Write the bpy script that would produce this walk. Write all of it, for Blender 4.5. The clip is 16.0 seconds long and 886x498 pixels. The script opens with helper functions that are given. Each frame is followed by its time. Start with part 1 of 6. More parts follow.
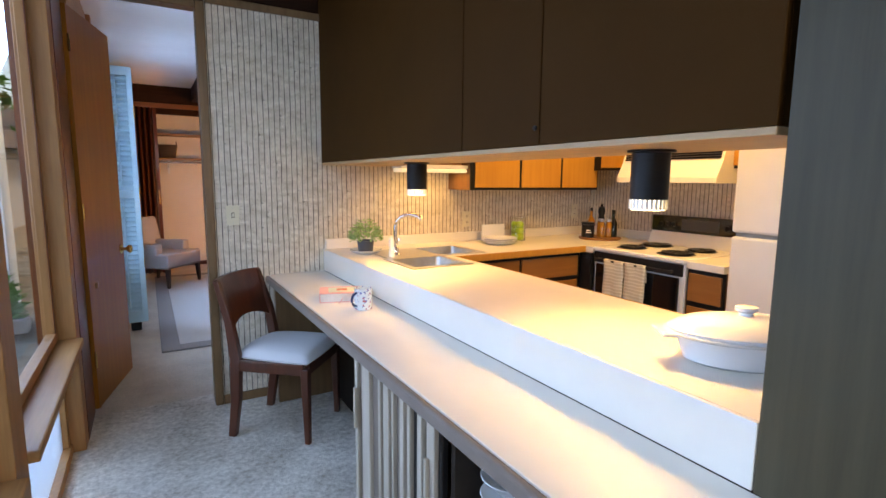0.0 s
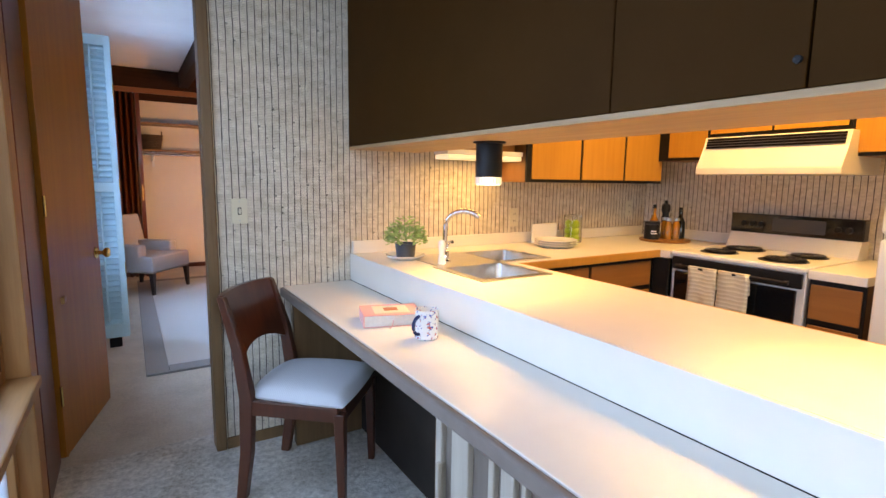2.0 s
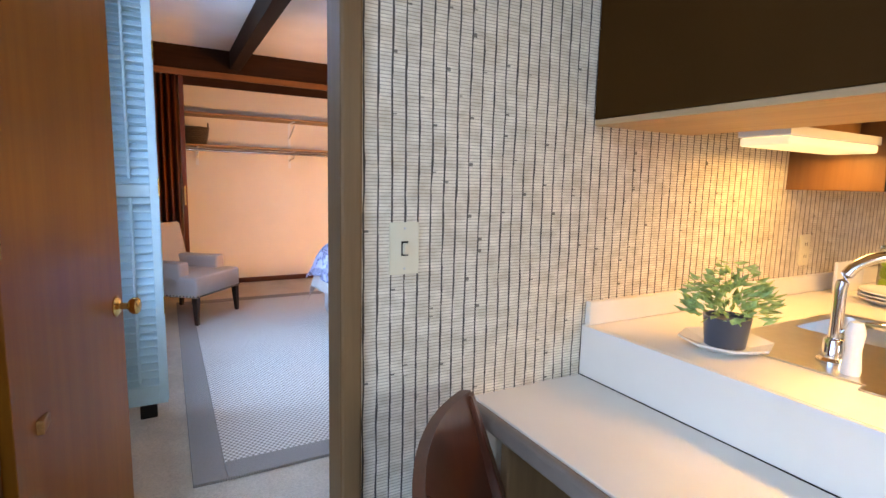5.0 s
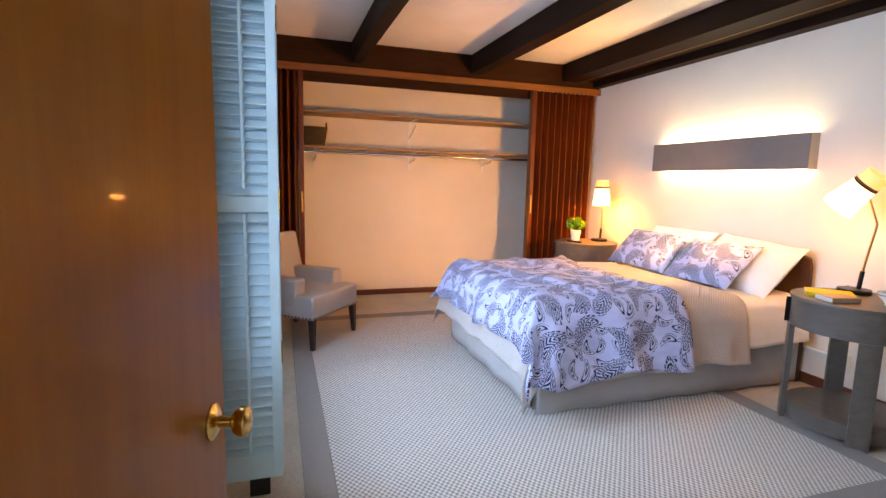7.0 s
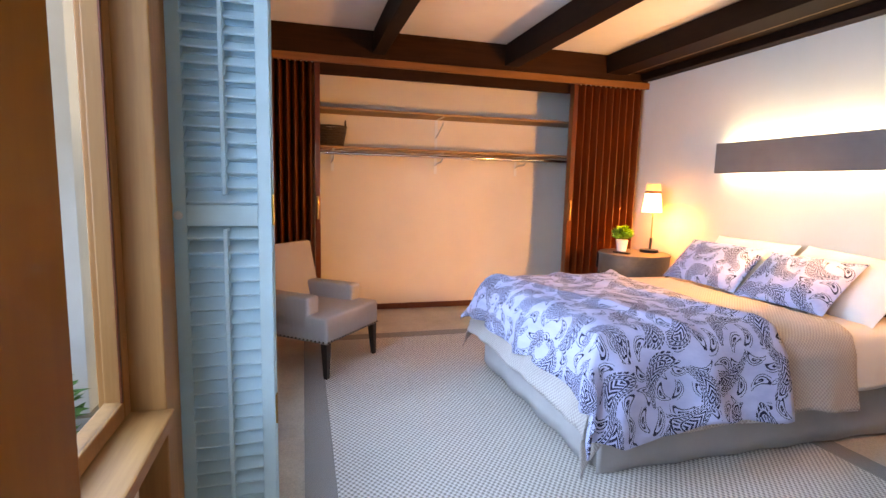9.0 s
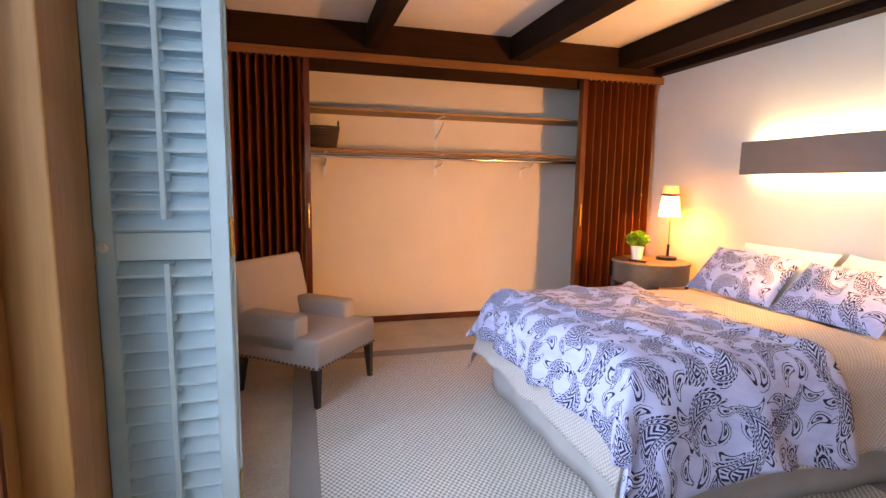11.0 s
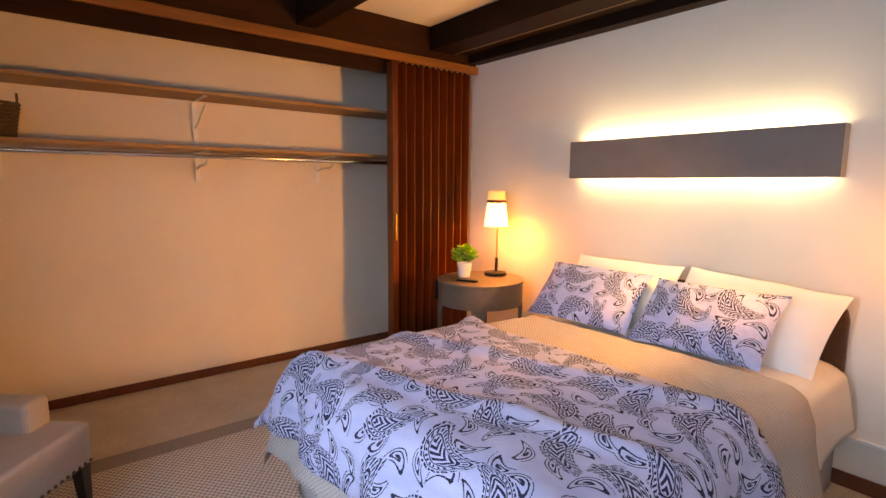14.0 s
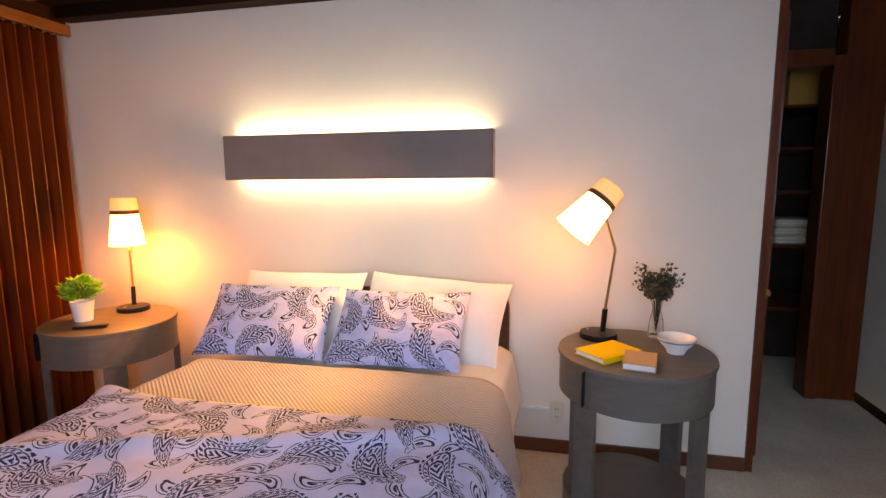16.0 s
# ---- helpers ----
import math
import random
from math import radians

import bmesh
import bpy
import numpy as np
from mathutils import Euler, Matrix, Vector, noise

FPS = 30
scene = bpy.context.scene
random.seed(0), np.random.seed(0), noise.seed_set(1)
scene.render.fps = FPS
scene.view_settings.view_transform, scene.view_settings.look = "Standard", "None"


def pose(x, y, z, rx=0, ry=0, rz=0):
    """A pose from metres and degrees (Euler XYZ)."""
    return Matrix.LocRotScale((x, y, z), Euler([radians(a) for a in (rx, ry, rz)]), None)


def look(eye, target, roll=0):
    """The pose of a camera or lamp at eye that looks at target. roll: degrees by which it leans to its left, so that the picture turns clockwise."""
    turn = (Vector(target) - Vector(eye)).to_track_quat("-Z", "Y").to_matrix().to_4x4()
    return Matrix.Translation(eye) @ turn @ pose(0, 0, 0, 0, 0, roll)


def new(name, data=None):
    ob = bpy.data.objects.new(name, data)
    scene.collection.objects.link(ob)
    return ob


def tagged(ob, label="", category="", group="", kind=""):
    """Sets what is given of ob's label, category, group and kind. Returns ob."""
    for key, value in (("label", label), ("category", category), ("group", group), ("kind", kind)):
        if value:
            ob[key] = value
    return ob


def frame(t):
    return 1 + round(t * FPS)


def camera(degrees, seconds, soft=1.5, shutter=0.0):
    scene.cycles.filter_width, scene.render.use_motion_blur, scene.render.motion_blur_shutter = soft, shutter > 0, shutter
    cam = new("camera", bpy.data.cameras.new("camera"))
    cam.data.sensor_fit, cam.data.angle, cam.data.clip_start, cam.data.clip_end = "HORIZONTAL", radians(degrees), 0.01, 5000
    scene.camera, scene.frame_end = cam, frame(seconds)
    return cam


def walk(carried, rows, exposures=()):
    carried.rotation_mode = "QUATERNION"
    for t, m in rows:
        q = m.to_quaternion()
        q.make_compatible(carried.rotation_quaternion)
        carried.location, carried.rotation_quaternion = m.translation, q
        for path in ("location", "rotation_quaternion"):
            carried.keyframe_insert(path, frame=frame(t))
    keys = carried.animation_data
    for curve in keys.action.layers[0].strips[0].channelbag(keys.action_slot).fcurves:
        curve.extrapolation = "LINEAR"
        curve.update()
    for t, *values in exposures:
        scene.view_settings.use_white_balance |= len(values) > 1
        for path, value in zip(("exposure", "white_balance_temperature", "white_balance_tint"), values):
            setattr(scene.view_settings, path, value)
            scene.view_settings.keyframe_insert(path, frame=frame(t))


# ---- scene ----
cam = camera(82.3, 16.0)
PATH = [
    (0, (0.305, 1.341, 1.352), (1.304, 3.053, 1.082), 0.5),
    (0.5, (0.321, 1.495, 1.333), (1.335, 3.195, 1.048), 0.6),
    (1, (0.337, 1.659, 1.32), (1.359, 3.354, 1.032), 0.7),
    (1.5, (0.318, 1.848, 1.294), (1.358, 3.535, 1.025), 0.7),
    (2, (0.304, 2.04, 1.293), (1.348, 3.724, 1.022), 0.8),
    (2.5, (0.325, 2.224, 1.297), (1.376, 3.902, 1.016), 1.0),
    (3, (0.356, 2.485, 1.297), (1.416, 4.158, 1.016), 1.0),
    (3.5, (0.364, 2.711, 1.267), (1.419, 4.39, 1.002), 0.9),
    (4, (0.355, 2.987, 1.268), (1.407, 4.668, 1.007), 1.0),
    (4.5, (0.352, 3.255, 1.276), (1.373, 4.955, 1.016), 1.1),
    (5, (0.285, 3.518, 1.281), (1.237, 5.257, 1.021), 1.4),
    (5.2, (0.245, 3.648, 1.28), (1.187, 5.395, 1.032), 1.5),
    (7.3, (0.261, 4.48, 1.312), (0.837, 6.377, 1.046), 1.4),
    (7.5, (0.271, 4.517, 1.309), (0.836, 6.418, 1.046), 1.4),
    (8, (0.316, 4.687, 1.297), (0.87, 6.592, 1.043), 1.3),
    (8.5, (0.334, 4.812, 1.295), (0.877, 6.721, 1.045), 1.4),
    (9, (0.341, 4.938, 1.307), (0.871, 6.85, 1.054), 1.4),
    (11.3, (0.448, 5.355, 1.349), (0.987, 7.264, 1.093), 0.7),
    (11.5, (0.495, 5.415, 1.345), (1.055, 7.318, 1.09), 0.8),
    (12, (0.569, 5.581, 1.336), (1.231, 7.452, 1.088), 0.9),
    (12.5, (0.606, 5.772, 1.346), (1.438, 7.574, 1.099), 0.9),
    (13, (0.65, 5.955, 1.371), (1.614, 7.689, 1.119), 0.5),
    (13.5, (0.753, 6.106, 1.379), (1.792, 7.797, 1.133), 0.7),
    (14, (0.782, 6.235, 1.408), (2.017, 7.787, 1.153), 0.4),
    (14.5, (0.84, 6.387, 1.417), (2.372, 7.648, 1.163), 0.2),
    (15, (0.929, 6.477, 1.386), (2.664, 7.442, 1.148), 0.1),
    (15.5, (1.01, 6.571, 1.417), (2.856, 7.298, 1.164), -0.3),
    (16, (1.077, 6.634, 1.45), (3.013, 7.053, 1.174), -0.5),
]
walk(cam, [(t, look(eye, target, roll)) for t, eye, target, roll in PATH], [(0, 0.15, 8500, 13), (5, 0.56, 9000, 13), (7.5, 0.34, 12000, 16), (9.2, 0.34, 10800, 15), (11.5, 0.24, 14500, 21), (12.5, 0.22, 16000, 21), (14.5, -0.32, 14000, 20), (16, -0.28, 12500, 21)])


# ---------- world and light ----------
def node_mat(name, base=(0.5, 0.5, 0.5), rough=0.5, metal=0.0):
    m = bpy.data.materials.new(name)
    m.use_nodes = True
    b = m.node_tree.nodes["Principled BSDF"]
    b.inputs["Base Color"].default_value = (*base, 1)
    b.inputs["Roughness"].default_value = rough
    b.inputs["Metallic"].default_value = metal
    return m, m.node_tree, b


def link(tree, a, b):
    tree.links.new(a, b)


world = bpy.data.worlds.new("world")
scene.world = world
world.use_nodes = True
sky = world.node_tree.nodes.new("ShaderNodeTexSky")
sky.sky_type, sky.sun_disc = "NISHITA", False
sky.sun_elevation, sky.sun_rotation = radians(40), radians(150)
world.node_tree.links.new(sky.outputs[0], world.node_tree.nodes["Background"].inputs[0])
world.node_tree.nodes["Background"].inputs[1].default_value = 0.15


def lamp(name, kind, m, energy, color, **more):
    d = bpy.data.lights.new(name, kind)
    d.energy, d.color = energy, color
    for key, value in more.items():
        if key == "size":
            d.size = value
        if key == "size_y":
            d.shape, d.size_y = "RECTANGLE", value
        if key == "radius":
            d.shadow_soft_size = value
        if key == "angle":
            d.angle = value
        if key == "spot":
            d.spot_size, d.spot_blend = radians(value), 0.6
    ob = new(name, d)
    ob.matrix_world = m
    return ob


WARM, AMBER, DAY, SOFTW = (1.0, 0.63, 0.24), (1.0, 0.36, 0.10), (0.285, 0.50, 1.0), (0.93, 1.0, 0.88)
lamp("sun", "SUN", pose(0, 0, 9, 45, 0, 150), 3.0, (1.0, 0.95, 0.88), angle=radians(12))
# sky light that falls through the glazed bays
lamp("kitchen_daylight", "AREA", pose(-1.0, 2.8, 1.85, 0, -64, 0), 90, DAY, size=2.2, size_y=4.0)
lamp("bedroom_daylight", "AREA", pose(-1.0, 5.5, 1.85, 0, -66, 0), 95, DAY, size=2.0, size_y=2.0)
lamp("bay_daylight", "AREA", pose(-1.0, 7.1, 1.85, 0, -66, 0), 92, (0.24, 0.47, 1.0), size=2.0, size_y=1.0)
# added fill lamp before the solid south wall, brightens carpet and chair
lamp("south_fill", "AREA", pose(0.75, -1.5, 1.7, 48, 0, 0), 120, (0.50, 0.70, 1.0), size=1.5, size_y=1.8)
# kitchen: ceiling fixture, two downlights, strip over the sink
lamp("kitchen_ceiling_glow", "AREA", pose(2.65, 3.1, 2.335), 36, WARM, size=0.9, size_y=1.3)
lamp("downlight_glow", "SPOT", pose(1.47, 3.60, 1.272), 18, WARM, spot=130, radius=0.04)
lamp("downlight_glow", "SPOT", pose(1.487, 2.258, 1.272), 18, WARM, spot=130, radius=0.04)
lamp("strip_glow", "AREA", pose(1.95, 4.33, 1.397), 2.0, WARM, size=0.4, size_y=0.1)
# bedroom: wall sconce up and down, bulbs of the two bedside lamps
lamp("sconce_up_glow", "AREA", pose(3.642, 7.66, 1.665, 180, 0, 0), 7.5, SOFTW, size=0.04, size_y=1.38)
lamp("sconce_down_glow", "AREA", pose(3.642, 7.66, 1.475), 4.5, SOFTW, size=0.04, size_y=1.38)
lamp("lamp_bulb_a", "POINT", pose(3.43, 8.93, 1.10), 27, AMBER, radius=0.05)
lamp("lamp_bulb_b", "SPOT", look((3.30, 6.60, 1.18), (1.85, 10.0, 1.55)), 230, (1.0, 0.50, 0.15), spot=92, radius=0.11)
lamp("lamp_bulb_b_spill", "POINT", pose(3.355, 6.555, 1.185), 5, (1.0, 0.46, 0.15), radius=0.05)

# ---------- materials ----------


def tex_coord(tree, scale=(1, 1, 1)):
    c = tree.nodes.new("ShaderNodeTexCoord")
    mp = tree.nodes.new("ShaderNodeMapping")
    mp.inputs["Scale"].default_value = scale
    link(tree, c.outputs["Object"], mp.inputs["Vector"])
    return mp.outputs["Vector"]


def noise_tex(tree, vec, scale, detail=4, rough=0.55):
    n = tree.nodes.new("ShaderNodeTexNoise")
    n.inputs["Scale"].default_value, n.inputs["Detail"].default_value = scale, detail
    n.inputs["Roughness"].default_value = rough
    if vec is not None:
        link(tree, vec, n.inputs["Vector"])
    return n.outputs["Fac"]


def ramp(tree, fac, stops):
    r = tree.nodes.new("ShaderNodeValToRGB")
    while len(r.color_ramp.elements) < len(stops):
        r.color_ramp.elements.new(0.5)
    for e, (p, c) in zip(r.color_ramp.elements, stops):
        e.position = p
        e.color = (*c, 1) if not isinstance(c, (int, float)) else (c, c, c, 1)
    link(tree, fac, r.inputs["Fac"])
    return r.outputs["Color"]


def bump(tree, b, height, strength=0.3, dist=0.004):
    n = tree.nodes.new("ShaderNodeBump")
    n.inputs["Strength"].default_value, n.inputs["Distance"].default_value = strength, dist
    link(tree, height, n.inputs["Height"])
    link(tree, n.outputs["Normal"], b.inputs["Normal"])


def mth(tree, op, a, b=None):
    n = tree.nodes.new("ShaderNodeMath")
    n.operation = op
    for i, v in enumerate((a, b)):
        if v is None:
            continue
        if isinstance(v, (int, float)):
            n.inputs[i].default_value = v
        else:
            link(tree, v, n.inputs[i])
    return n.outputs[0]


def mixc(tree, fac, a, b, mode="MIX"):
    n = tree.nodes.new("ShaderNodeMix")
    n.data_type, n.blend_type = "RGBA", mode
    for sock, v in ((n.inputs["Factor"], fac), (n.inputs[6], a), (n.inputs[7], b)):
        if isinstance(v, (int, float)):
            sock.default_value = v
        elif isinstance(v, tuple):
            sock.default_value = (*v, 1)
        else:
            link(tree, v, sock)
    return n.outputs[2]


def plain(name, base, rough=0.5, metal=0.0, vary=0.12, scale=6, grain=60, bump_s=0.1):
    m, t, b = node_mat(name, base, rough, metal)
    v = tex_coord(t)
    b.inputs["Specular IOR Level"].default_value = 0.5 if rough < 0.36 else 0.12
    lo = tuple(c * (1 - vary) for c in base)
    hi = tuple(min(1, c * (1 + vary)) for c in base)
    link(t, ramp(t, noise_tex(t, v, scale), [(0.3, lo), (0.7, hi)]), b.inputs["Base Color"])
    if bump_s:
        bump(t, b, noise_tex(t, v, grain, 3), bump_s, 0.002)
    return m


def wood(name, dark, light, rough=0.4, axis="z", grain=1.0, coat=0.0):
    m, t, b = node_mat(name, light, rough)
    b.inputs["Specular IOR Level"].default_value = 0.3
    k = {"x": (1.2, 22, 22), "y": (22, 1.2, 22), "z": (22, 22, 1.2)}[axis]
    v = tex_coord(t, tuple(q * grain for q in k))
    n1 = noise_tex(t, v, 1.6, 8, 0.65)
    n2 = noise_tex(t, tex_coord(t), 2.0, 2)
    c = ramp(t, n1, [(0.3, dark), (0.72, light)])
    c = mixc(t, 0.35, c, ramp(t, n2, [(0.3, dark), (0.7, light)]))
    link(t, c, b.inputs["Base Color"])
    b.inputs["Coat Weight"].default_value = coat
    bump(t, b, n1, 0.12, 0.002)
    return m


def glow(name, color, strength, base=(0.9, 0.85, 0.75)):
    m, t, b = node_mat(name, base, 0.6)
    b.inputs["Emission Color"].default_value = (*color, 1)
    b.inputs["Emission Strength"].default_value = strength
    return m


def bamboo_paper():
    m, t, b = node_mat("bamboo_paper", (0.6, 0.55, 0.46), 0.75)
    c = t.nodes.new("ShaderNodeTexCoord")
    s = t.nodes.new("ShaderNodeSeparateXYZ")
    link(t, c.outputs["Object"], s.inputs[0])
    along = mth(t, "ADD", s.outputs["X"], s.outputs["Y"])
    wob = noise_tex(t, tex_coord(t, (6, 6, 5)), 1.0, 2)
    u = mth(t, "ADD", mth(t, "DIVIDE", along, 0.0315), mth(t, "MULTIPLY", wob, 0.30))
    f = mth(t, "FRACT", u)
    cell = mth(t, "FLOOR", u)
    # width of the dark gap changes along its height
    comb = t.nodes.new("ShaderNodeCombineXYZ")
    link(t, mth(t, "MULTIPLY", cell, 3.7), comb.inputs["X"])
    link(t, mth(t, "MULTIPLY", s.outputs["Z"], 9.0), comb.inputs["Z"])
    gap = noise_tex(t, comb.outputs[0], 1.3, 3)
    width = mth(t, "ADD", mth(t, "MULTIPLY", gap, 0.30), -0.02)
    dark = mth(t, "LESS_THAN", f, width)
    # nodes: short dark ticks where two canes meet
    comb2 = t.nodes.new("ShaderNodeCombineXYZ")
    link(t, mth(t, "MULTIPLY", cell, 1.31), comb2.inputs["X"])
    link(t, mth(t, "MULTIPLY", s.outputs["Z"], 60.0), comb2.inputs["Z"])
    tick = mth(t, "MULTIPLY", mth(t, "GREATER_THAN", noise_tex(t, comb2.outputs[0], 1.0, 1), 0.69), mth(t, "LESS_THAN", f, 0.40))
    dark = mth(t, "MAXIMUM", dark, mth(t, "MULTIPLY", tick, 0.8))
    # weave
    weave = mth(t, "ABSOLUTE", mth(t, "SINE", mth(t, "MULTIPLY", s.outputs["Z"], 430.0)))
    patchy = noise_tex(t, tex_coord(t, (22, 22, 40)), 1.0, 4)
    light = ramp(t, patchy, [(0.3, (0.58, 0.50, 0.38)), (0.7, (0.84, 0.76, 0.63))])
    light = mixc(t, mth(t, "MULTIPLY", mth(t, "LESS_THAN", weave, 0.42), 0.62), light, (0.26, 0.21, 0.15))
    link(t, mixc(t, dark, light, (0.075, 0.062, 0.055)), b.inputs["Base Color"])
    bump(t, b, mth(t, "ADD", mth(t, "MULTIPLY", weave, 0.3), mth(t, "SUBTRACT", 1.0, dark)), 0.35, 0.003)
    return m


def carpet(name, lo, hi, scale=60):
    m, t, b = node_mat(name, hi, 0.95)
    v = tex_coord(t)
    n = noise_tex(t, v, scale, 5, 0.75)
    big = noise_tex(t, v, 3.5, 3)
    c = ramp(t, n, [(0.34, lo), (0.64, hi)])
    link(t, mixc(t, 0.35, c, ramp(t, big, [(0.35, lo), (0.65, hi)])), b.inputs["Base Color"])
    bump(t, b, n, 0.9, 0.012)
    return m


def weave_mat(name, lo, hi, kx, ky, rough=0.9, amount=0.9, dist=0.004, space="Object"):
    m, t, b = node_mat(name, hi, rough)
    c = t.nodes.new("ShaderNodeTexCoord")
    s = t.nodes.new("ShaderNodeSeparateXYZ")
    link(t, c.outputs[space], s.inputs[0])
    wob = mth(t, "MULTIPLY", noise_tex(t, tex_coord(t), 25, 2), 1.5)
    a = mth(t, "SINE", mth(t, "ADD", mth(t, "MULTIPLY", s.outputs["X"], kx), wob))
    d = mth(t, "SINE", mth(t, "ADD", mth(t, "MULTIPLY", s.outputs["Y"], ky), wob))
    w = mth(t, "ADD", mth(t, "MULTIPLY", mth(t, "MULTIPLY", a, d), 0.5), 0.5)
    grain = noise_tex(t, tex_coord(t), 90, 3)
    w2 = mth(t, "ADD", mth(t, "MULTIPLY", w, 0.65), mth(t, "MULTIPLY", grain, 0.35))
    link(t, ramp(t, w2, [(0.25, lo), (0.7, hi)]), b.inputs["Base Color"])
    bump(t, b, w2, amount, dist)
    return m


def paisley():
    m, t, b = node_mat("paisley_cotton", (0.75, 0.76, 0.82), 0.85)
    uv = t.nodes.new("ShaderNodeUVMap")
    ink = None
    for scale, off, size, r0 in ((4.6, 0.0, 1.0, 0.385), (9.6, 3.3, 0.55, 0.44)):
        mp = t.nodes.new("ShaderNodeMapping")
        mp.inputs["Location"].default_value = (off, off * 0.7, 0)
        mp.inputs["Scale"].default_value = (scale, scale, 1)
        link(t, uv.outputs[0], mp.inputs["Vector"])
        warp = t.nodes.new("ShaderNodeTexNoise")
        warp.inputs["Scale"].default_value = 9
        link(t, mp.outputs[0], warp.inputs["Vector"])
        vo = t.nodes.new("ShaderNodeTexVoronoi")
        vo.voronoi_dimensions = "2D"
        vo.inputs["Scale"].default_value = 1
        vo.inputs["Randomness"].default_value = 0.38
        link(t, mp.outputs[0], vo.inputs["Vector"])
        d = t.nodes.new("ShaderNodeVectorMath")
        d.operation = "SUBTRACT"
        link(t, mp.outputs[0], d.inputs[0])
        link(t, vo.outputs["Position"], d.inputs[1])
        sc = t.nodes.new("ShaderNodeSeparateColor")
        link(t, vo.outputs["Color"], sc.inputs[0])
        rot = t.nodes.new("ShaderNodeVectorRotate")
        rot.rotation_type = "Z_AXIS"
        link(t, d.outputs[0], rot.inputs["Vector"])
        link(t, mth(t, "MULTIPLY", sc.outputs[0], 6.283), rot.inputs["Angle"])
        p = t.nodes.new("ShaderNodeSeparateXYZ")
        link(t, rot.outputs[0], p.inputs[0])
        x, y = p.outputs["X"], p.outputs["Y"]
        yy = mth(t, "MULTIPLY", y, y)
        xb = mth(t, "ADD", x, mth(t, "SUBTRACT", mth(t, "MULTIPLY", yy, 1.1), 0.06))
        taper = mth(t, "ADD", 2.05, mth(t, "MULTIPLY", y, 1.9))
        q = mth(t, "MULTIPLY", xb, taper)
        rad = mth(t, "SQRT", mth(t, "ADD", mth(t, "MULTIPLY", q, q), mth(t, "MULTIPLY", yy, 0.46)))
        wn = mth(t, "MULTIPLY", mth(t, "SUBTRACT", warp.outputs["Fac"], 0.5), 0.07)
        rad = mth(t, "ADD", rad, wn)
        ang = mth(t, "ARCTAN2", y, q)
        # broken double outline, a ring of beads, a veined core
        def ring_at(r, w):
            return mth(t, "LESS_THAN", mth(t, "ABSOLUTE", mth(t, "SUBTRACT", rad, r)), w)
        if size == 1.0:
            dash = mth(t, "GREATER_THAN", mth(t, "SINE", mth(t, "ADD", mth(t, "MULTIPLY", ang, 31.0), mth(t, "MULTIPLY", warp.outputs["Fac"], 9.0))), -0.55)
            bead = mth(t, "GREATER_THAN", mth(t, "SINE", mth(t, "MULTIPLY", ang, 24.0)), 0.05)
            vein = mth(t, "GREATER_THAN", mth(t, "SINE", mth(t, "ADD", mth(t, "MULTIPLY", mth(t, "ABSOLUTE", q), 46.0), mth(t, "MULTIPLY", y, 52.0))), -0.1)
            marks = (mth(t, "MULTIPLY", ring_at(r0, 0.024), dash), ring_at(r0 - 0.062, 0.012), mth(t, "MULTIPLY", ring_at(r0 - 0.112, 0.028), bead),
                     ring_at(r0 - 0.168, 0.014), mth(t, "MULTIPLY", mth(t, "LESS_THAN", rad, r0 - 0.195), vein))
        else:
            curl = mth(t, "GREATER_THAN", mth(t, "SINE", mth(t, "ADD", ang, mth(t, "MULTIPLY", rad, 34.0))), 0.35)
            marks = (mth(t, "MULTIPLY", mth(t, "LESS_THAN", rad, r0), curl), mth(t, "LESS_THAN", rad, 0.07))
        part_ink = marks[0]
        for mark in marks[1:]:
            part_ink = mth(t, "MAXIMUM", part_ink, mark)
        if size < 1:
            keep = mth(t, "GREATER_THAN", sc.outputs[1], 0.02)
            part_ink = mth(t, "MULTIPLY", mth(t, "MULTIPLY", part_ink, keep), outside)
        else:
            outside = mth(t, "GREATER_THAN", rad, r0 + 0.06)
        ink = part_ink if ink is None else mth(t, "MAXIMUM", ink, part_ink)
    # uneven print
    worn = noise_tex(t, None, 46, 3)
    ink = mth(t, "MULTIPLY", ink, mth(t, "LESS_THAN", worn, 0.72))
    fabric = ramp(t, noise_tex(t, None, 12, 4), [(0.3, (0.40, 0.45, 0.67)), (0.7, (0.52, 0.56, 0.76))])
    link(t, mixc(t, mth(t, "MULTIPLY", ink, 0.96), fabric, (0.006, 0.008, 0.035)), b.inputs["Base Color"])
    bump(t, b, noise_tex(t, tex_coord(t), 14, 4), 0.5, 0.008)
    b.inputs["Specular IOR Level"].default_value = 0.2
    return m


M = {}
M["bamboo"] = bamboo_paper()
M["paisley"] = paisley()
M["white_wall"] = plain("white_wall", (0.76, 0.69, 0.59), 0.85, vary=0.04, scale=2, grain=120, bump_s=0.15)
M["ceiling"] = plain("ceiling_paint", (0.80, 0.76, 0.70), 0.9, vary=0.04, scale=3, grain=200, bump_s=0.25)
M["dark_beam"] = wood("dark_beam", (0.008, 0.003, 0.002), (0.020, 0.008, 0.004), 0.6, "y")
M["dark_header"] = wood("dark_header", (0.016, 0.006, 0.003), (0.042, 0.015, 0.007), 0.55, "x")
M["rail_wood"] = wood("rail_wood", (0.14, 0.05, 0.014), (0.26, 0.10, 0.03), 0.45, "x")
M["cedar_trim"] = wood("cedar_trim", (0.26, 0.11, 0.035), (0.46, 0.22, 0.075), 0.5, "z")
M["cedar_trim_y"] = wood("cedar_trim_y", (0.28, 0.12, 0.04), (0.50, 0.25, 0.09), 0.5, "y")
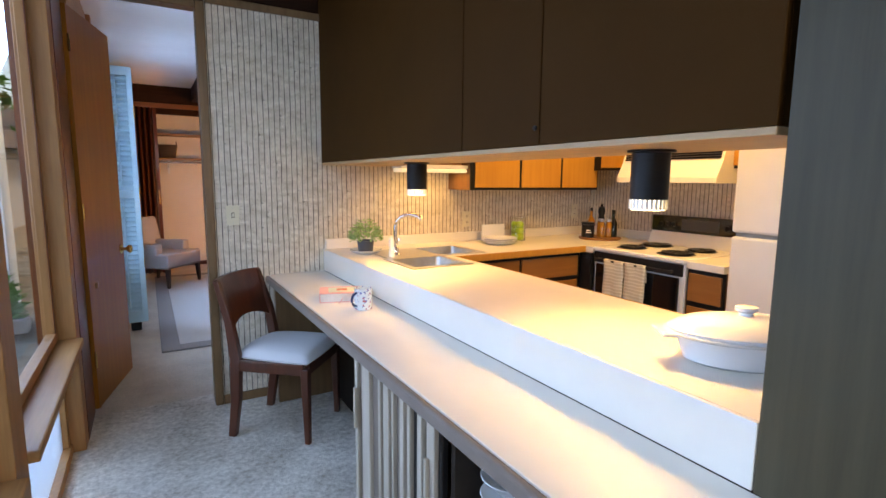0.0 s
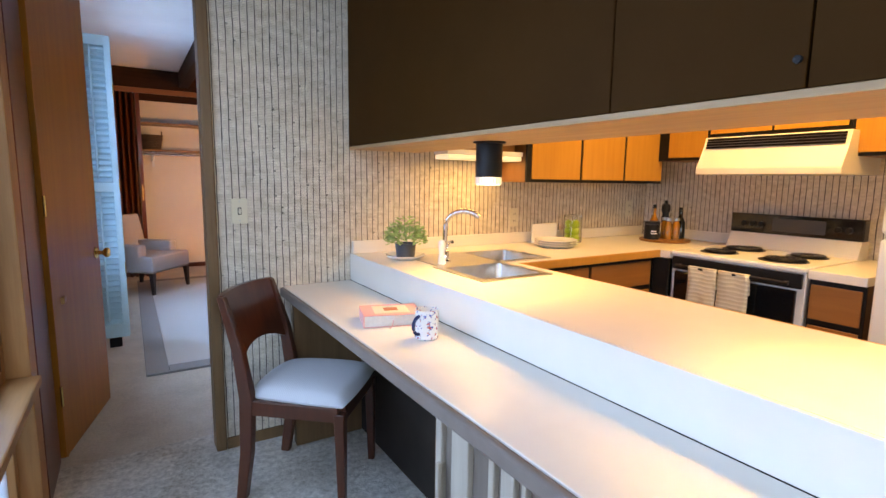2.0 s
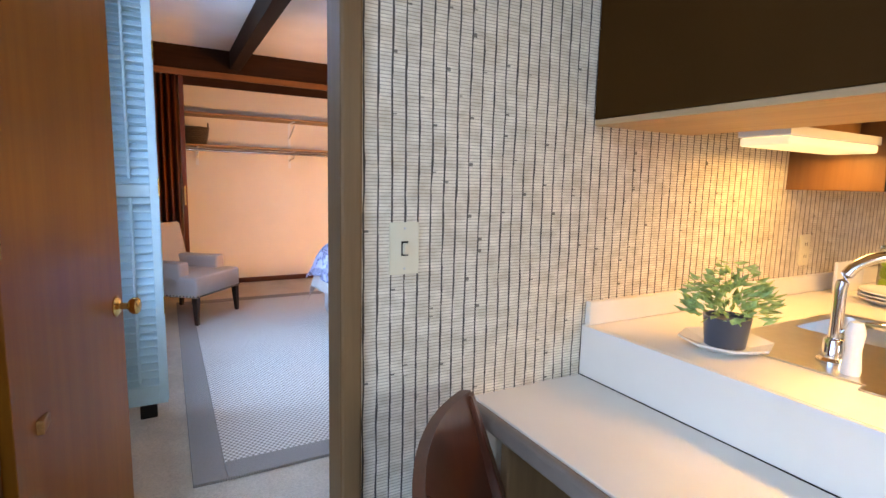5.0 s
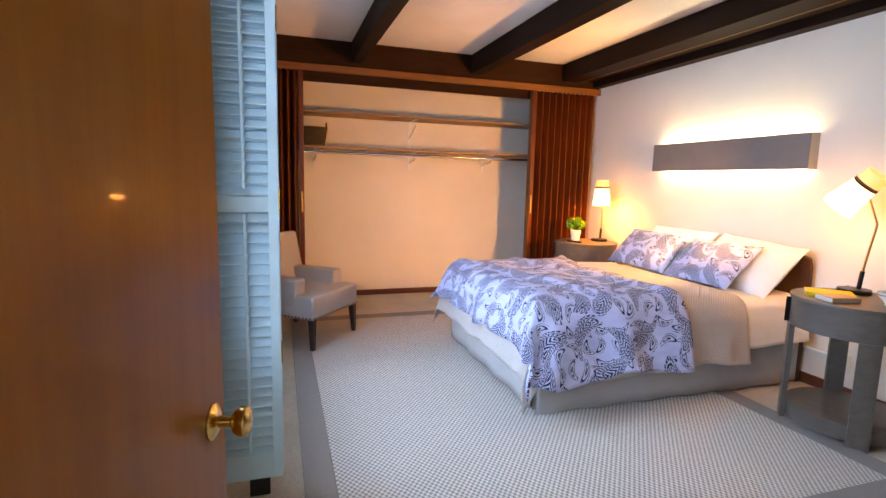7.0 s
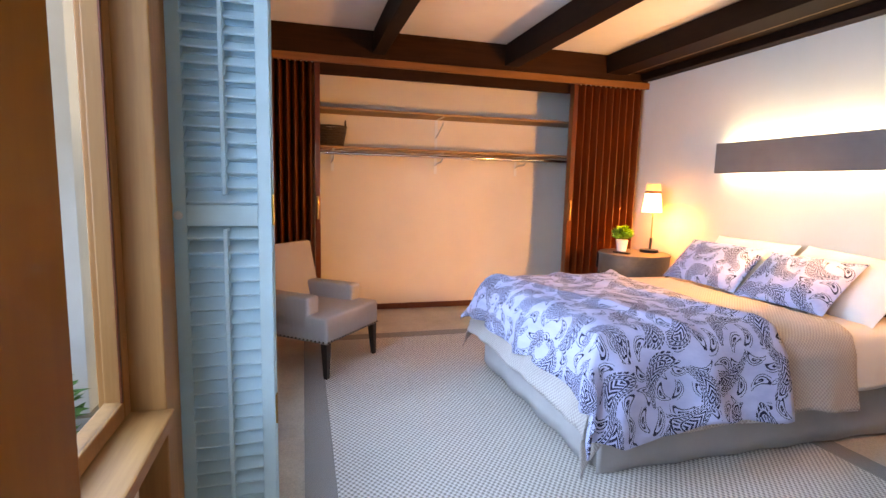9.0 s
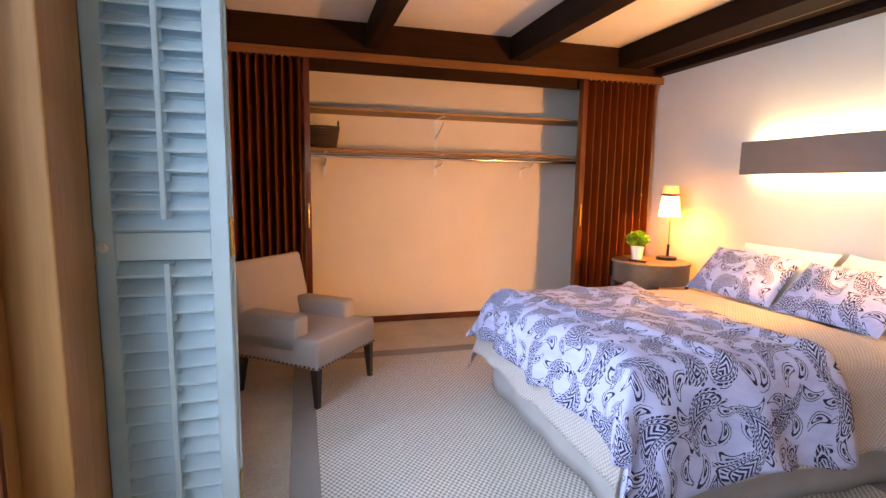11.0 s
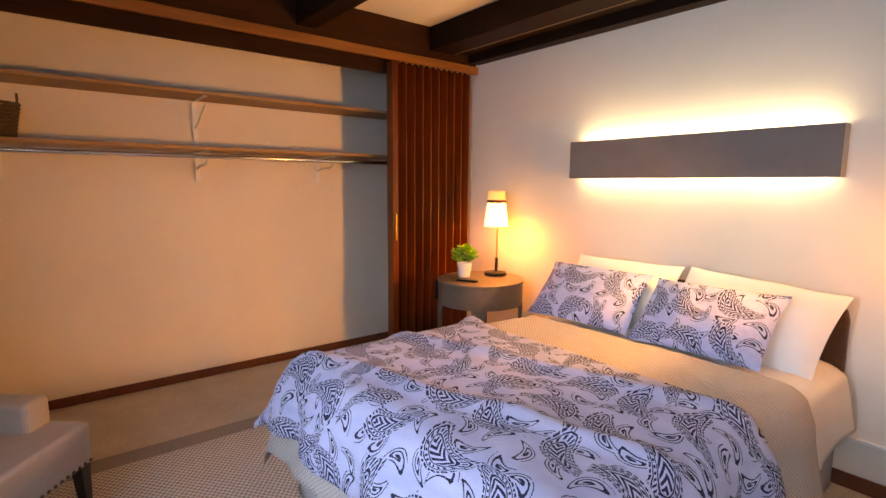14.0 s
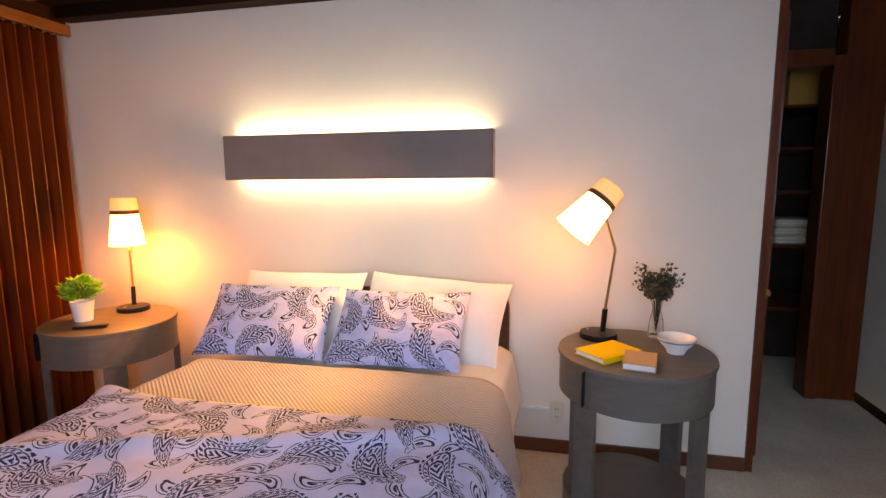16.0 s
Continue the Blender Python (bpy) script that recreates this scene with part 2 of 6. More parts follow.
M["jamb_wood"] = wood("jamb_wood", (0.13, 0.07, 0.03), (0.23, 0.13, 0.06), 0.45, "z")
M["door_wood"] = wood("door_wood", (0.24, 0.078, 0.011), (0.37, 0.134, 0.019), 0.36, "z", 0.6, 0.05)
for key in ("dark_beam", "dark_header"):
    M[key].node_tree.nodes["Principled BSDF"].inputs["Specular IOR Level"].default_value = 0.1
M["door_wood"].node_tree.nodes["Principled BSDF"].inputs["Specular IOR Level"].default_value = 0.1
M["base_wood"] = wood("base_wood", (0.10, 0.03, 0.015), (0.18, 0.06, 0.03), 0.4, "y")
M["fold_wood"] = wood("fold_wood", (0.045, 0.008, 0.002), (0.18, 0.036, 0.008), 0.33, "z", 1.0, 0.1)
M["soffit"] = plain("soffit_laminate", (0.050, 0.0195, 0.0045), 0.6, vary=0.10, scale=3, grain=40, bump_s=0.05)
M["soffit"].node_tree.nodes["Principled BSDF"].inputs["Specular IOR Level"].default_value = 0.03
M["soffit_wood"] = wood("soffit_wood", (0.36, 0.21, 0.10), (0.52, 0.33, 0.17), 0.5, "y")
M["post"] = wood("post_grey", (0.045, 0.036, 0.018), (0.078, 0.062, 0.034), 0.5, "z")
M["laminate"] = plain("cream_laminate", (0.76, 0.71, 0.62), 0.33, vary=0.03, scale=5, grain=150, bump_s=0.03)
M["laminate_edge"] = plain("taupe_edge", (0.20, 0.155, 0.125), 0.4, vary=0.08, scale=10, bump_s=0.04)
M["carpet_shag"] = carpet("carpet_shag", (0.36, 0.30, 0.22), (0.92, 0.86, 0.75), 34)
M["carpet_plain"] = carpet("carpet_plain", (0.50, 0.42, 0.32), (0.78, 0.69, 0.56), 110)
M["rug"] = weave_mat("rug_weave", (0.28, 0.255, 0.22), (0.76, 0.72, 0.65), 240, 190)
M["rug_border"] = weave_mat("rug_border", (0.24, 0.22, 0.20), (0.33, 0.31, 0.28), 600, 600, amount=0.4)
M["honey"] = wood("honey_door", (0.42, 0.19, 0.035), (0.56, 0.28, 0.06), 0.4, "z", 0.6)
M["cab_side"] = wood("cabinet_side", (0.16, 0.07, 0.025), (0.24, 0.11, 0.04), 0.45, "z")
M["black"] = plain("black_trim", (0.012, 0.011, 0.011), 0.35, vary=0.2, bump_s=0.0)
M["black"].node_tree.nodes["Principled BSDF"].inputs["Specular IOR Level"].default_value = 0.2
M["black_glass"] = plain("black_glass", (0.006, 0.006, 0.007), 0.08, vary=0.1, bump_s=0.0)
M["enamel"] = plain("white_enamel", (0.80, 0.78, 0.72), 0.25, vary=0.02, bump_s=0.02)
M["shutter"] = plain("shutter_paint", (0.46, 0.68, 0.75), 0.5, vary=0.05, scale=9, grain=80, bump_s=0.08)
M["white_paint"] = plain("white_paint", (0.78, 0.78, 0.76), 0.5, vary=0.04)
M["brass"] = plain("brass", (0.72, 0.48, 0.17), 0.22, 1.0, vary=0.08, bump_s=0.02)
M["chrome"] = plain("chrome", (0.75, 0.75, 0.76), 0.12, 1.0, vary=0.04, bump_s=0.0)
M["steel"] = plain("brushed_steel", (0.58, 0.57, 0.55), 0.28, 1.0, vary=0.06, scale=30, bump_s=0.05)
M["cherry"] = wood("cherry_stain", (0.055, 0.016, 0.009), (0.11, 0.034, 0.017), 0.3, "z", 0.8, 0.3)
M["seat_cloth"] = weave_mat("seat_cloth", (0.58, 0.58, 0.58), (0.74, 0.74, 0.74), 700, 700, amount=0.3, dist=0.002)
M["grey_cloth"] = weave_mat("grey_upholstery", (0.30, 0.27, 0.255), (0.40, 0.365, 0.345), 900, 900, amount=0.4, dist=0.002)
M["dark_leg"] = plain("dark_leg", (0.02, 0.014, 0.012), 0.35, vary=0.2, bump_s=0.03)
M["skirt"] = plain("bed_skirt", (0.44, 0.43, 0.42), 0.9, vary=0.06, grain=200, bump_s=0.2)
M["sheet"] = plain("white_sheet", (0.80, 0.77, 0.72), 0.9, vary=0.03, scale=7, grain=18, bump_s=0.35)
M["waffle"] = weave_mat("waffle_blanket", (0.42, 0.38, 0.35), (0.60, 0.555, 0.52), 320, 320, amount=0.9, dist=0.006, space="UV")
M["ns_taupe"] = wood("nightstand_taupe", (0.085, 0.072, 0.060), (0.145, 0.123, 0.104), 0.42, "y", 0.8)
M["sconce"] = plain("sconce_cloth", (0.17, 0.165, 0.16), 0.8, vary=0.06, grain=300, bump_s=0.2)
M["leaf"] = plain("leaf", (0.20, 0.44, 0.06), 0.5, vary=0.45, scale=25, bump_s=0.0)
M["leaf_pale"] = plain("leaf_pale", (0.34, 0.50, 0.20), 0.5, vary=0.4, scale=40, bump_s=0.0)
M["leaf_dry"] = plain("leaf_dry", (0.07, 0.075, 0.05), 0.6, vary=0.4, scale=40, bump_s=0.0)
M["foliage"] = plain("foliage", (0.09, 0.22, 0.05), 0.6, vary=0.6, scale=3, bump_s=0.0)
M["ceramic"] = plain("white_ceramic", (0.80, 0.79, 0.76), 0.2, vary=0.03, bump_s=0.0)
M["dark_pot"] = plain("dark_pot", (0.07, 0.08, 0.10), 0.3, vary=0.1, bump_s=0.0)
M["soil"] = plain("garden_soil", (0.16, 0.14, 0.11), 0.95, vary=0.5, scale=2, grain=30, bump_s=0.6)
M["stone"] = plain("concrete", (0.40, 0.39, 0.37), 0.9, vary=0.15)
M["dark_mirror"] = plain("mirror_glass", (0.55, 0.55, 0.55), 0.03, 1.0, vary=0.01, bump_s=0.0)
# near-black that puts the shade of unlit recesses into the colour
M["deep_shade"] = plain("interior_shade", (0.03, 0.022, 0.017), 0.8, vary=0.2)
g, gt, gb = node_mat("window_glass", (1, 1, 1), 0.02)
gb.inputs["Transmission Weight"].default_value = 1.0
gb.inputs["IOR"].default_value = 1.05
M["glass"] = g
g, gt, gb = node_mat("clear_glass", (0.95, 0.97, 0.95), 0.02)
gb.inputs["Transmission Weight"].default_value = 1.0
gb.inputs["IOR"].default_value = 1.45
M["clear"] = g

# ---------- mesh helpers ----------


def add_box(bm, x0, x1, y0, y1, z0, z1, bevel=0.0, seg=2):
    m = Matrix.Translation(((x0 + x1) / 2, (y0 + y1) / 2, (z0 + z1) / 2)) @ Matrix.Diagonal((abs(x1 - x0), abs(y1 - y0), abs(z1 - z0), 1))
    r = bmesh.ops.create_cube(bm, size=1, matrix=m)
    if bevel:
        es = list({e for v in r["verts"] for e in v.link_edges})
        bmesh.ops.bevel(bm, geom=es, offset=bevel, segments=seg, profile=0.5, affect="EDGES")
    return bm


def lathe(bm, profile, seg=28, sx=1.0, sy=1.0, at=(0, 0, 0), turn=None):
    rings = []
    for r, z in profile:
        ring = []
        for i in range(seg):
            a = 2 * math.pi * i / seg
            p = Vector((r * sx * math.cos(a), r * sy * math.sin(a), z))
            if turn is not None:
                p = turn @ p
            ring.append(bm.verts.new(p + Vector(at)))
        rings.append(ring)
    for a, b in zip(rings, rings[1:]):
        for i in range(seg):
            j = (i + 1) % seg
            bm.faces.new((a[i], a[j], b[j], b[i]))
    if profile[0] == profile[-1]:
        bmesh.ops.remove_doubles(bm, verts=rings[0] + rings[-1], dist=1e-6)
        return bm
    if profile[0][0] > 1e-5:
        bm.faces.new(rings[0][::-1])
    if profile[-1][0] > 1e-5:
        bm.faces.new(rings[-1])
    return bm


def tube(bm, pts, r, seg=10):
    pts = [Vector(p) for p in pts]
    rings = []
    for i, p in enumerate(pts):
        d = (pts[min(i + 1, len(pts) - 1)] - pts[max(i - 1, 0)]).normalized()
        up = Vector((0, 0, 1)) if abs(d.z) < 0.95 else Vector((1, 0, 0))
        a = d.cross(up).normalized()
        b = a.cross(d)
        rr = r[i] if isinstance(r, (list, tuple)) else r
        rings.append([bm.verts.new(p + rr * (math.cos(2 * math.pi * k / seg) * a + math.sin(2 * math.pi * k / seg) * b)) for k in range(seg)])
    for a, b in zip(rings, rings[1:]):
        for i in range(seg):
            j = (i + 1) % seg
            bm.faces.new((a[i], a[j], b[j], b[i]))
    bm.faces.new(rings[0][::-1])
    bm.faces.new(rings[-1])
    return bm


def part(name, bm, material, parent=None, label="", smooth=False, m=None):
    bmesh.ops.recalc_face_normals(bm, faces=bm.faces)
    me = bpy.data.meshes.new(name)
    bm.to_mesh(me)
    bm.free()
    me.materials.append(material)
    if smooth:
        me.shade_smooth()
        me.set_sharp_from_angle(angle=radians(40))
    ob = new(name, me)
    if parent is not None:
        ob.parent = parent
    if m is not None:
        ob.matrix_basis = m
    if label:
        ob["label"] = label
    return ob


def boxp(name, dims, material, parent=None, bevel=0.003, label="", m=None):
    return part(name, add_box(bmesh.new(), *dims, bevel), material, parent, label, m=m)


def thing(name, m, label, category, group=""):
    ob = new(name)
    ob.empty_display_size = 0.1
    ob.matrix_basis = m
    return tagged(ob, label, category, group)


def struct(name, dims, material, bevel=0.0, label=""):
    ob = boxp(name, dims, material, None, bevel)
    return tagged(ob, label, "", "", "structure")


# ---------- structure ----------
YW = 4.52          # bamboo wall, kitchen face
LX = 1.27          # face of the step between desk and worktop
BX = 3.68          # bed wall
CY = 9.46          # front of the wardrobe opening
CEIL = 2.59
struct("floor_kitchen", (-0.3, 4.2, -1.6, 4.70, -0.1, 0.0), M["carpet_shag"], label="pale shag carpet")
struct("floor_bedroom", (-0.3, 6.2, 4.70, 10.3, -0.1, -0.004), M["carpet_plain"], label="beige carpet")
# partition with the doorway
struct("wall_bamboo", (0.637, 3.64, YW, 4.58, 0, 2.32), M["bamboo"], label="bamboo-patterned woven wallpaper")
struct("wall_bamboo_back", (0.637, 6.2, 4.583, 4.61, 0, CEIL), M["white_wall"])
struct("wall_over_door", (-0.3, 0.636, YW, 4.61, 2.30, 2.75), M["dark_header"])
struct("wall_over_bamboo", (0.637, 3.72, YW + 0.02, 4.61, 2.336, 2.75), M["dark_header"])
struct("wall_kitchen_east", (3.64, 3.76, -1.6, YW - 0.003, 0, 2.75), M["bamboo"], label="bamboo-patterned woven wallpaper")
struct("wall_kitchen_south", (-0.3, 3.76, -1.75, -1.6, 0, 2.75), M["white_wall"])
struct("ceiling_kitchen", (-0.4, 3.8, -1.75, 4.70, 2.75, 2.85), M["dark_beam"])
struct("trim_door_side", (0.590, 0.636, YW - 0.018, 4.60, 0, 2.30), M["jamb_wood"], 0.006)
struct("trim_door_head", (-0.02, 0.589, YW - 0.018, 4.60, 2.262, 2.299), M["jamb_wood"], 0.004)
struct("trim_door_hinge", (-0.10, -0.025, 4.40, 4.76, 0, 2.30), M["fold_wood"], 0.004)
struct("baseboard", (0.638, 0.98, YW - 0.014, YW - 0.001, 0, 0.055), M["jamb_wood"], 0.003)
struct("trim_bamboo_top", (0.638, 3.6, YW - 0.02, YW - 0.001, 2.295, 2.335), M["jamb_wood"], 0.003)
# bedroom shell
struct("wall_bed", (BX, BX + 0.1, 5.68, 10.21, 0, CEIL), M["white_wall"], label="off-white painted wall")
struct("wall_closet_back", (-0.4, BX, 10.09, 10.21, 0, CEIL), M["white_wall"], label="off-white painted wall")
struct("wall_left_far", (-0.4, -0.18, 8.0, 10.09, 0, CEIL), M["white_wall"], label="off-white painted wall")
struct("ceiling_bedroom", (-0.5, 6.2, 4.62, 10.3, CEIL, CEIL + 0.1), M["ceiling"], label="white textured ceiling")
# the two hall walls are coloured near-black to stand for shade
struct("wall_hall_end", (6.1, 6.2, 4.62, 5.9, 0, CEIL), M["deep_shade"])
struct("wall_hall_north", (BX + 0.113, 6.2, 5.665, 5.765, 0, CEIL), M["deep_shade"])
# wardrobe front
struct("wall_closet_head", (-0.26, BX, CY - 0.005, CY + 0.03, 2.30, CEIL), M["dark_header"], 0.004, "dark stained header beam")
struct("wall_closet_board", (-0.26, BX, CY + 0.115, CY + 0.135, 2.222, CEIL), M["dark_header"], 0.003, "dark stained board over the wardrobe opening")
struct("trim_head_rail", (-0.26, BX, CY - 0.035, CY - 0.006, 2.292, 2.355), M["rail_wood"], 0.006)
for i, (a, b) in enumerate(((0.93, 1.035), (2.14, 2.275), (-0.20, -0.08))):
    struct("ceiling_beam_%d" % (i + 1), (a, b, 4.72, CY - 0.006, 2.40, CEIL - 0.002), M["dark_beam"], 0.004, "dark stained ceiling beam")
struct("ceiling_beam_4", (3.20, 3.42, 4.72, CY - 0.006, 2.415, CEIL - 0.002), M["dark_beam"], 0.004)
struct("ceiling_beam_5", (3.46, BX - 0.001, 4.72, CY - 0.006, 2.435, CEIL - 0.002), M["dark_beam"], 0.003)
struct("trim_beam_strip", (3.421, 3.459, 4.72, CY - 0.006, 2.425, 2.44), M["jamb_wood"])
struct("trim_cornice", (3.58, BX - 0.001, 5.68, CY - 0.036, 2.368, 2.434), M["dark_beam"], 0.004)
struct("baseboard_closet", (-0.26, BX - 0.04, 10.075, 10.089, 0, 0.06), M["base_wood"], 0.003)
struct("baseboard_bed", (BX - 0.014, BX - 0.001, 5.68, 9.4, -0.003, 0.07), M["base_wood"], 0.003)
struct("baseboard_left", (-0.179, -0.166, 8.0, 9.4, -0.003, 0.07), M["base_wood"], 0.003)
struct("trim_wall_end", (BX - 0.012, BX + 0.112, 5.645, 5.679, 0, CEIL), M["fold_wood"], 0.003)
# hall and linen cupboard beyond the bed wall
struct("wall_hall_cupboard", (4.68, 4.80, 4.70, 4.93, 0, CEIL), M["fold_wood"])
struct("trim_cupboard_jamb", (4.66, 4.82, 4.93, 5.00, 0, 2.16), M["fold_wood"], 0.005)
struct("trim_cupboard_head", (4.66, 4.82, 5.0, 5.66, 2.10, 2.2), M["fold_wood"], 0.005)
# shade over the cupboard opening is put into this wall's colour
struct("wall_cupboard_over", (4.68, 4.80, 5.0, 5.66, 2.2, CEIL), M["deep_shade"])


# left wall: bays of glass between cedar posts
def bay(name, y0, y1, sill_z, x=-0.05, low=True, head=2.27):
    struct("wall_head_" + name, (x - 0.10, x, y0, y1, head, 2.75), M["cedar_trim_y"])
    struct("trim_sill_" + name, (x - 0.08, x + 0.05, y0, y1, sill_z - 0.035, sill_z), M["cedar_trim_y"], 0.006)
    w = thing("window_" + name, Matrix.Translation((x - 0.062, (y0 + y1) / 2, 0)), "fixed window pane in a cedar frame", "window")
    w["kind"] = "structure"
    h = (y1 - y0) / 2
    f = 0.045
    fr = bmesh.new()
    for a in ((-h, -h + f, sill_z, head), (h - f, h, sill_z, head)):
        add_box(fr, -0.03, 0.014, a[0], a[1], a[2], a[3], 0.004)
    add_box(fr, -0.03, 0.014, -h + f, h - f, sill_z + 0.002, sill_z + f, 0.004)
    add_box(fr, -0.03, 0.014, -h + f, h - f, head - f, head, 0.004)
    part("window_frame", fr, M["cedar_trim"], w)
    g = boxp("pane", (0.003, 0.009, -h + f, h - f, sill_z + f, head - f), M["glass"], w, 0)
    g.visible_shadow = False
    bead = bmesh.new()
    add_box(bead, 0.0095, 0.0135, -h + f, -h + f + 0.012, sill_z + f, head - f)
    add_box(bead, 0.0095, 0.0135, h - f - 0.012, h - f, sill_z + f, head - f)
    part("glazing_bead", bead, M["fold_wood"], w)
    if low:
        lf = bmesh.new()
        for a in (-h, h - f):
            add_box(lf, -0.03, 0.02, a, a + f, 0.05, sill_z - 0.036, 0.003)
        add_box(lf, -0.03, 0.03, -h, h, 0, 0.05, 0.003)
        part("lower_frame", lf, M["cedar_trim"], w)
        g = boxp("lower_pane", (-0.012, -0.004, -h + f, h - f, 0.05, sill_z - 0.036), M["frost"], w, 0)
        g.visible_shadow = False
    else:
        boxp("panel", (-0.03, 0.02, -h, h, 0, sill_z - 0.036), M["white_wall"], w, 0)
    return w


g, gt, gb = node_mat("frosted_pane", (0.85, 0.93, 0.97), 0.6)
gb.inputs["Transmission Weight"].default_value = 0.7
M["frost"] = g
bay("kitchen_a", 3.08, 4.28, 0.58)
bay("kitchen_b", 1.90, 2.94, 0.58)
bay("kitchen_c", 0.2, 1.80, 0.58)
for i, (a, b) in enumerate(((4.28, 4.40), (2.94, 3.08), (1.80, 1.90), (-1.6, 0.2))):
    struct("wall_post_%d" % (i + 1), (-0.16, -0.028, a, b, 0, 2.75), M["cedar_trim"], 0.004)
struct("wall_door_stile", (-0.20, -0.102, 4.40, 4.80, 0, 2.75), M["fold_wood"])
bay("bedroom_a", 4.86, 6.27, 0.74, -0.02, False, 2.3)
struct("wall_post_5", (-0.16, 0.0, 4.80, 4.86, 0, CEIL), M["cedar_trim"], 0.004)
struct("wall_post_6", (-0.14, 0.01, 6.27, 6.36, 0, CEIL), M["cedar_trim"], 0.004)
struct("wall_post_7", (-0.14, -0.005, 6.362, 6.48, 0, CEIL), M["cedar_trim"], 0.006)
bay("bedroom_b", 6.58, 7.68, 0.74, -0.06, False, 2.3)
struct("wall_post_8", (-0.14, -0.02, 6.482, 6.58, 0, CEIL), M["fold_wood"], 0.004)
struct("wall_post_9", (-0.30, -0.035, 7.68, 8.0, 0, CEIL), M["white_wall"], 0.004)


# ---------- doors and shutters ----------
def bedroom_door():
    d = thing("door_1", pose(-0.005, 4.775, 0.012, 0, 0, -13.2), "open flush door in warm brown stained wood", "door")
    d["kind"] = "structure"
    boxp("door_leaf", (-0.035, 0.0, 0.0, 0.67, 0.0, 2.245), M["door_wood"], d, 0.002)
    for s, x in ((1, 0.0), (-1, -0.035)):
        turn = Matrix.Rotation(radians(90 * s), 3, "Y")
        kn = lathe(bmesh.new(), [(0.0, 0.0), (0.033, 0.0), (0.033, 0.004), (0.024, 0.010), (0.011, 0.014), (0.010, 0.034), (0.020, 0.040), (0.027, 0.050), (0.027, 0.060), (0.020, 0.067), (0.0, 0.069)], 24, at=(x, 0.605, 0.86), turn=turn)
        part("door_knob", kn, M["brass"], d, "polished brass knob", True)
    for z in (0.25, 1.1, 2.0):
        part("hinge", lathe(bmesh.new(), [(0.006, z), (0.006, z + 0.09)], 10, at=(0.004, -0.006, 0)), M["brass"], d)


bedroom_door()


def shutter(m, w, z0, z1, group, label="pale blue-grey louvred shutter panel, folded open", hinge=True):
    s = thing("shutter", m, label, "shutter", group)
    st = 0.038
    th = 0.014
    mid = z0 + (z1 - z0) * 0.515
    for a in ((0, st), (w - st, w)):
        boxp("stile", (a[0], a[1], -th, th, z0, z1), M["shutter"], s, 0.002)
    for a, b in ((z0, z0 + 0.10), (mid - 0.03, mid + 0.03), (z1 - 0.07, z1)):
        boxp("rail", (st, w - st, -th + 0.001, th - 0.001, a, b), M["shutter"], s, 0.002)
    me = bpy.data.meshes.new("louvre")
    bm = add_box(bmesh.new(), st - 0.002, w - st + 0.002, -0.0262, 0.0262, -0.0035, 0.0035, 0.003, 2)
    bmesh.ops.rotate(bm, verts=bm.verts, matrix=Matrix.Rotation(radians(34 if hinge else 64), 3, "X"))
    bm.to_mesh(me)
    bm.free()
    me.materials.append(M["shutter"])
    for a, b in ((z0 + 0.10, mid - 0.03), (mid + 0.03, z1 - 0.07)):
        n = int((b - a) / 0.041)
        for i in range(n):
            o = new("louvre", me)
            o.parent = s
            o.location = (0, 0, a + (i + 0.5) * (b - a) / n)
        boxp("tilt_rod", (w * 0.53 - 0.006, w * 0.53 + 0.006, -0.036, -0.024, a + 0.03, b - 0.005), M["shutter"], s, 0.003)
    if hinge:
        part("knob", lathe(bmesh.new(), [(0, 0), (0.012, 0.0), (0.012, 0.006), (0.006, 0.010), (0.006, 0.016), (0, 0.017)], 14, at=(0.017, -th, mid + 0.0), turn=Matrix.Rotation(radians(90), 3, "X")), M["white_paint"], s, smooth=True)
        for z in (mid, z0 + 0.3, z1 - 0.3):
            hg = bmesh.new()
            add_box(hg, -0.024, 0.004, -th - 0.003, -th - 0.0005, z - 0.035, z - 0.015)
            add_box(hg, -0.024, 0.004, -th - 0.003, -th - 0.0005, z + 0.015, z + 0.035)
            add_box(hg, -0.004, 0.002, -th - 0.005, -th, z - 0.034, z + 0.034)
            part("hinge", hg, M["brass_pale"], s)
    return s


M["brass_pale"] = plain("pale_brass", (0.62, 0.52, 0.32), 0.35, 0.8, bump_s=0.0)
sh = shutter(pose(-0.013, 6.515, 0), 0.265, 0.07, 2.27, "bedroom shutters")
shutter(pose(-0.013, 6.551, 0), 0.269, 0.07, 2.27, "bedroom shutters", hinge=False)
shutter(pose(0.005, 7.745, 0, 0, 0, 88), 0.27, 0.03, 2.27, "bedroom shutters", hinge=False)
for z in (0.6, 1.22, 1.9):
    h = bmesh.new()
    add_box(h, 0.2655, 0.271, 0.002, 0.034, z - 0.045, z + 0.045, 0.001)
    part("butt_hinge", h, M["brass"], sh, "brass butt hinge")
tagged(boxp("floor_catch", (0.12, 0.20, 6.50, 6.56, -0.004, 0.069), M["black"]), "small black rubber doorstop under the shutter", "doorstop")

# ---------- kitchen: worktops, desk, soffit ----------


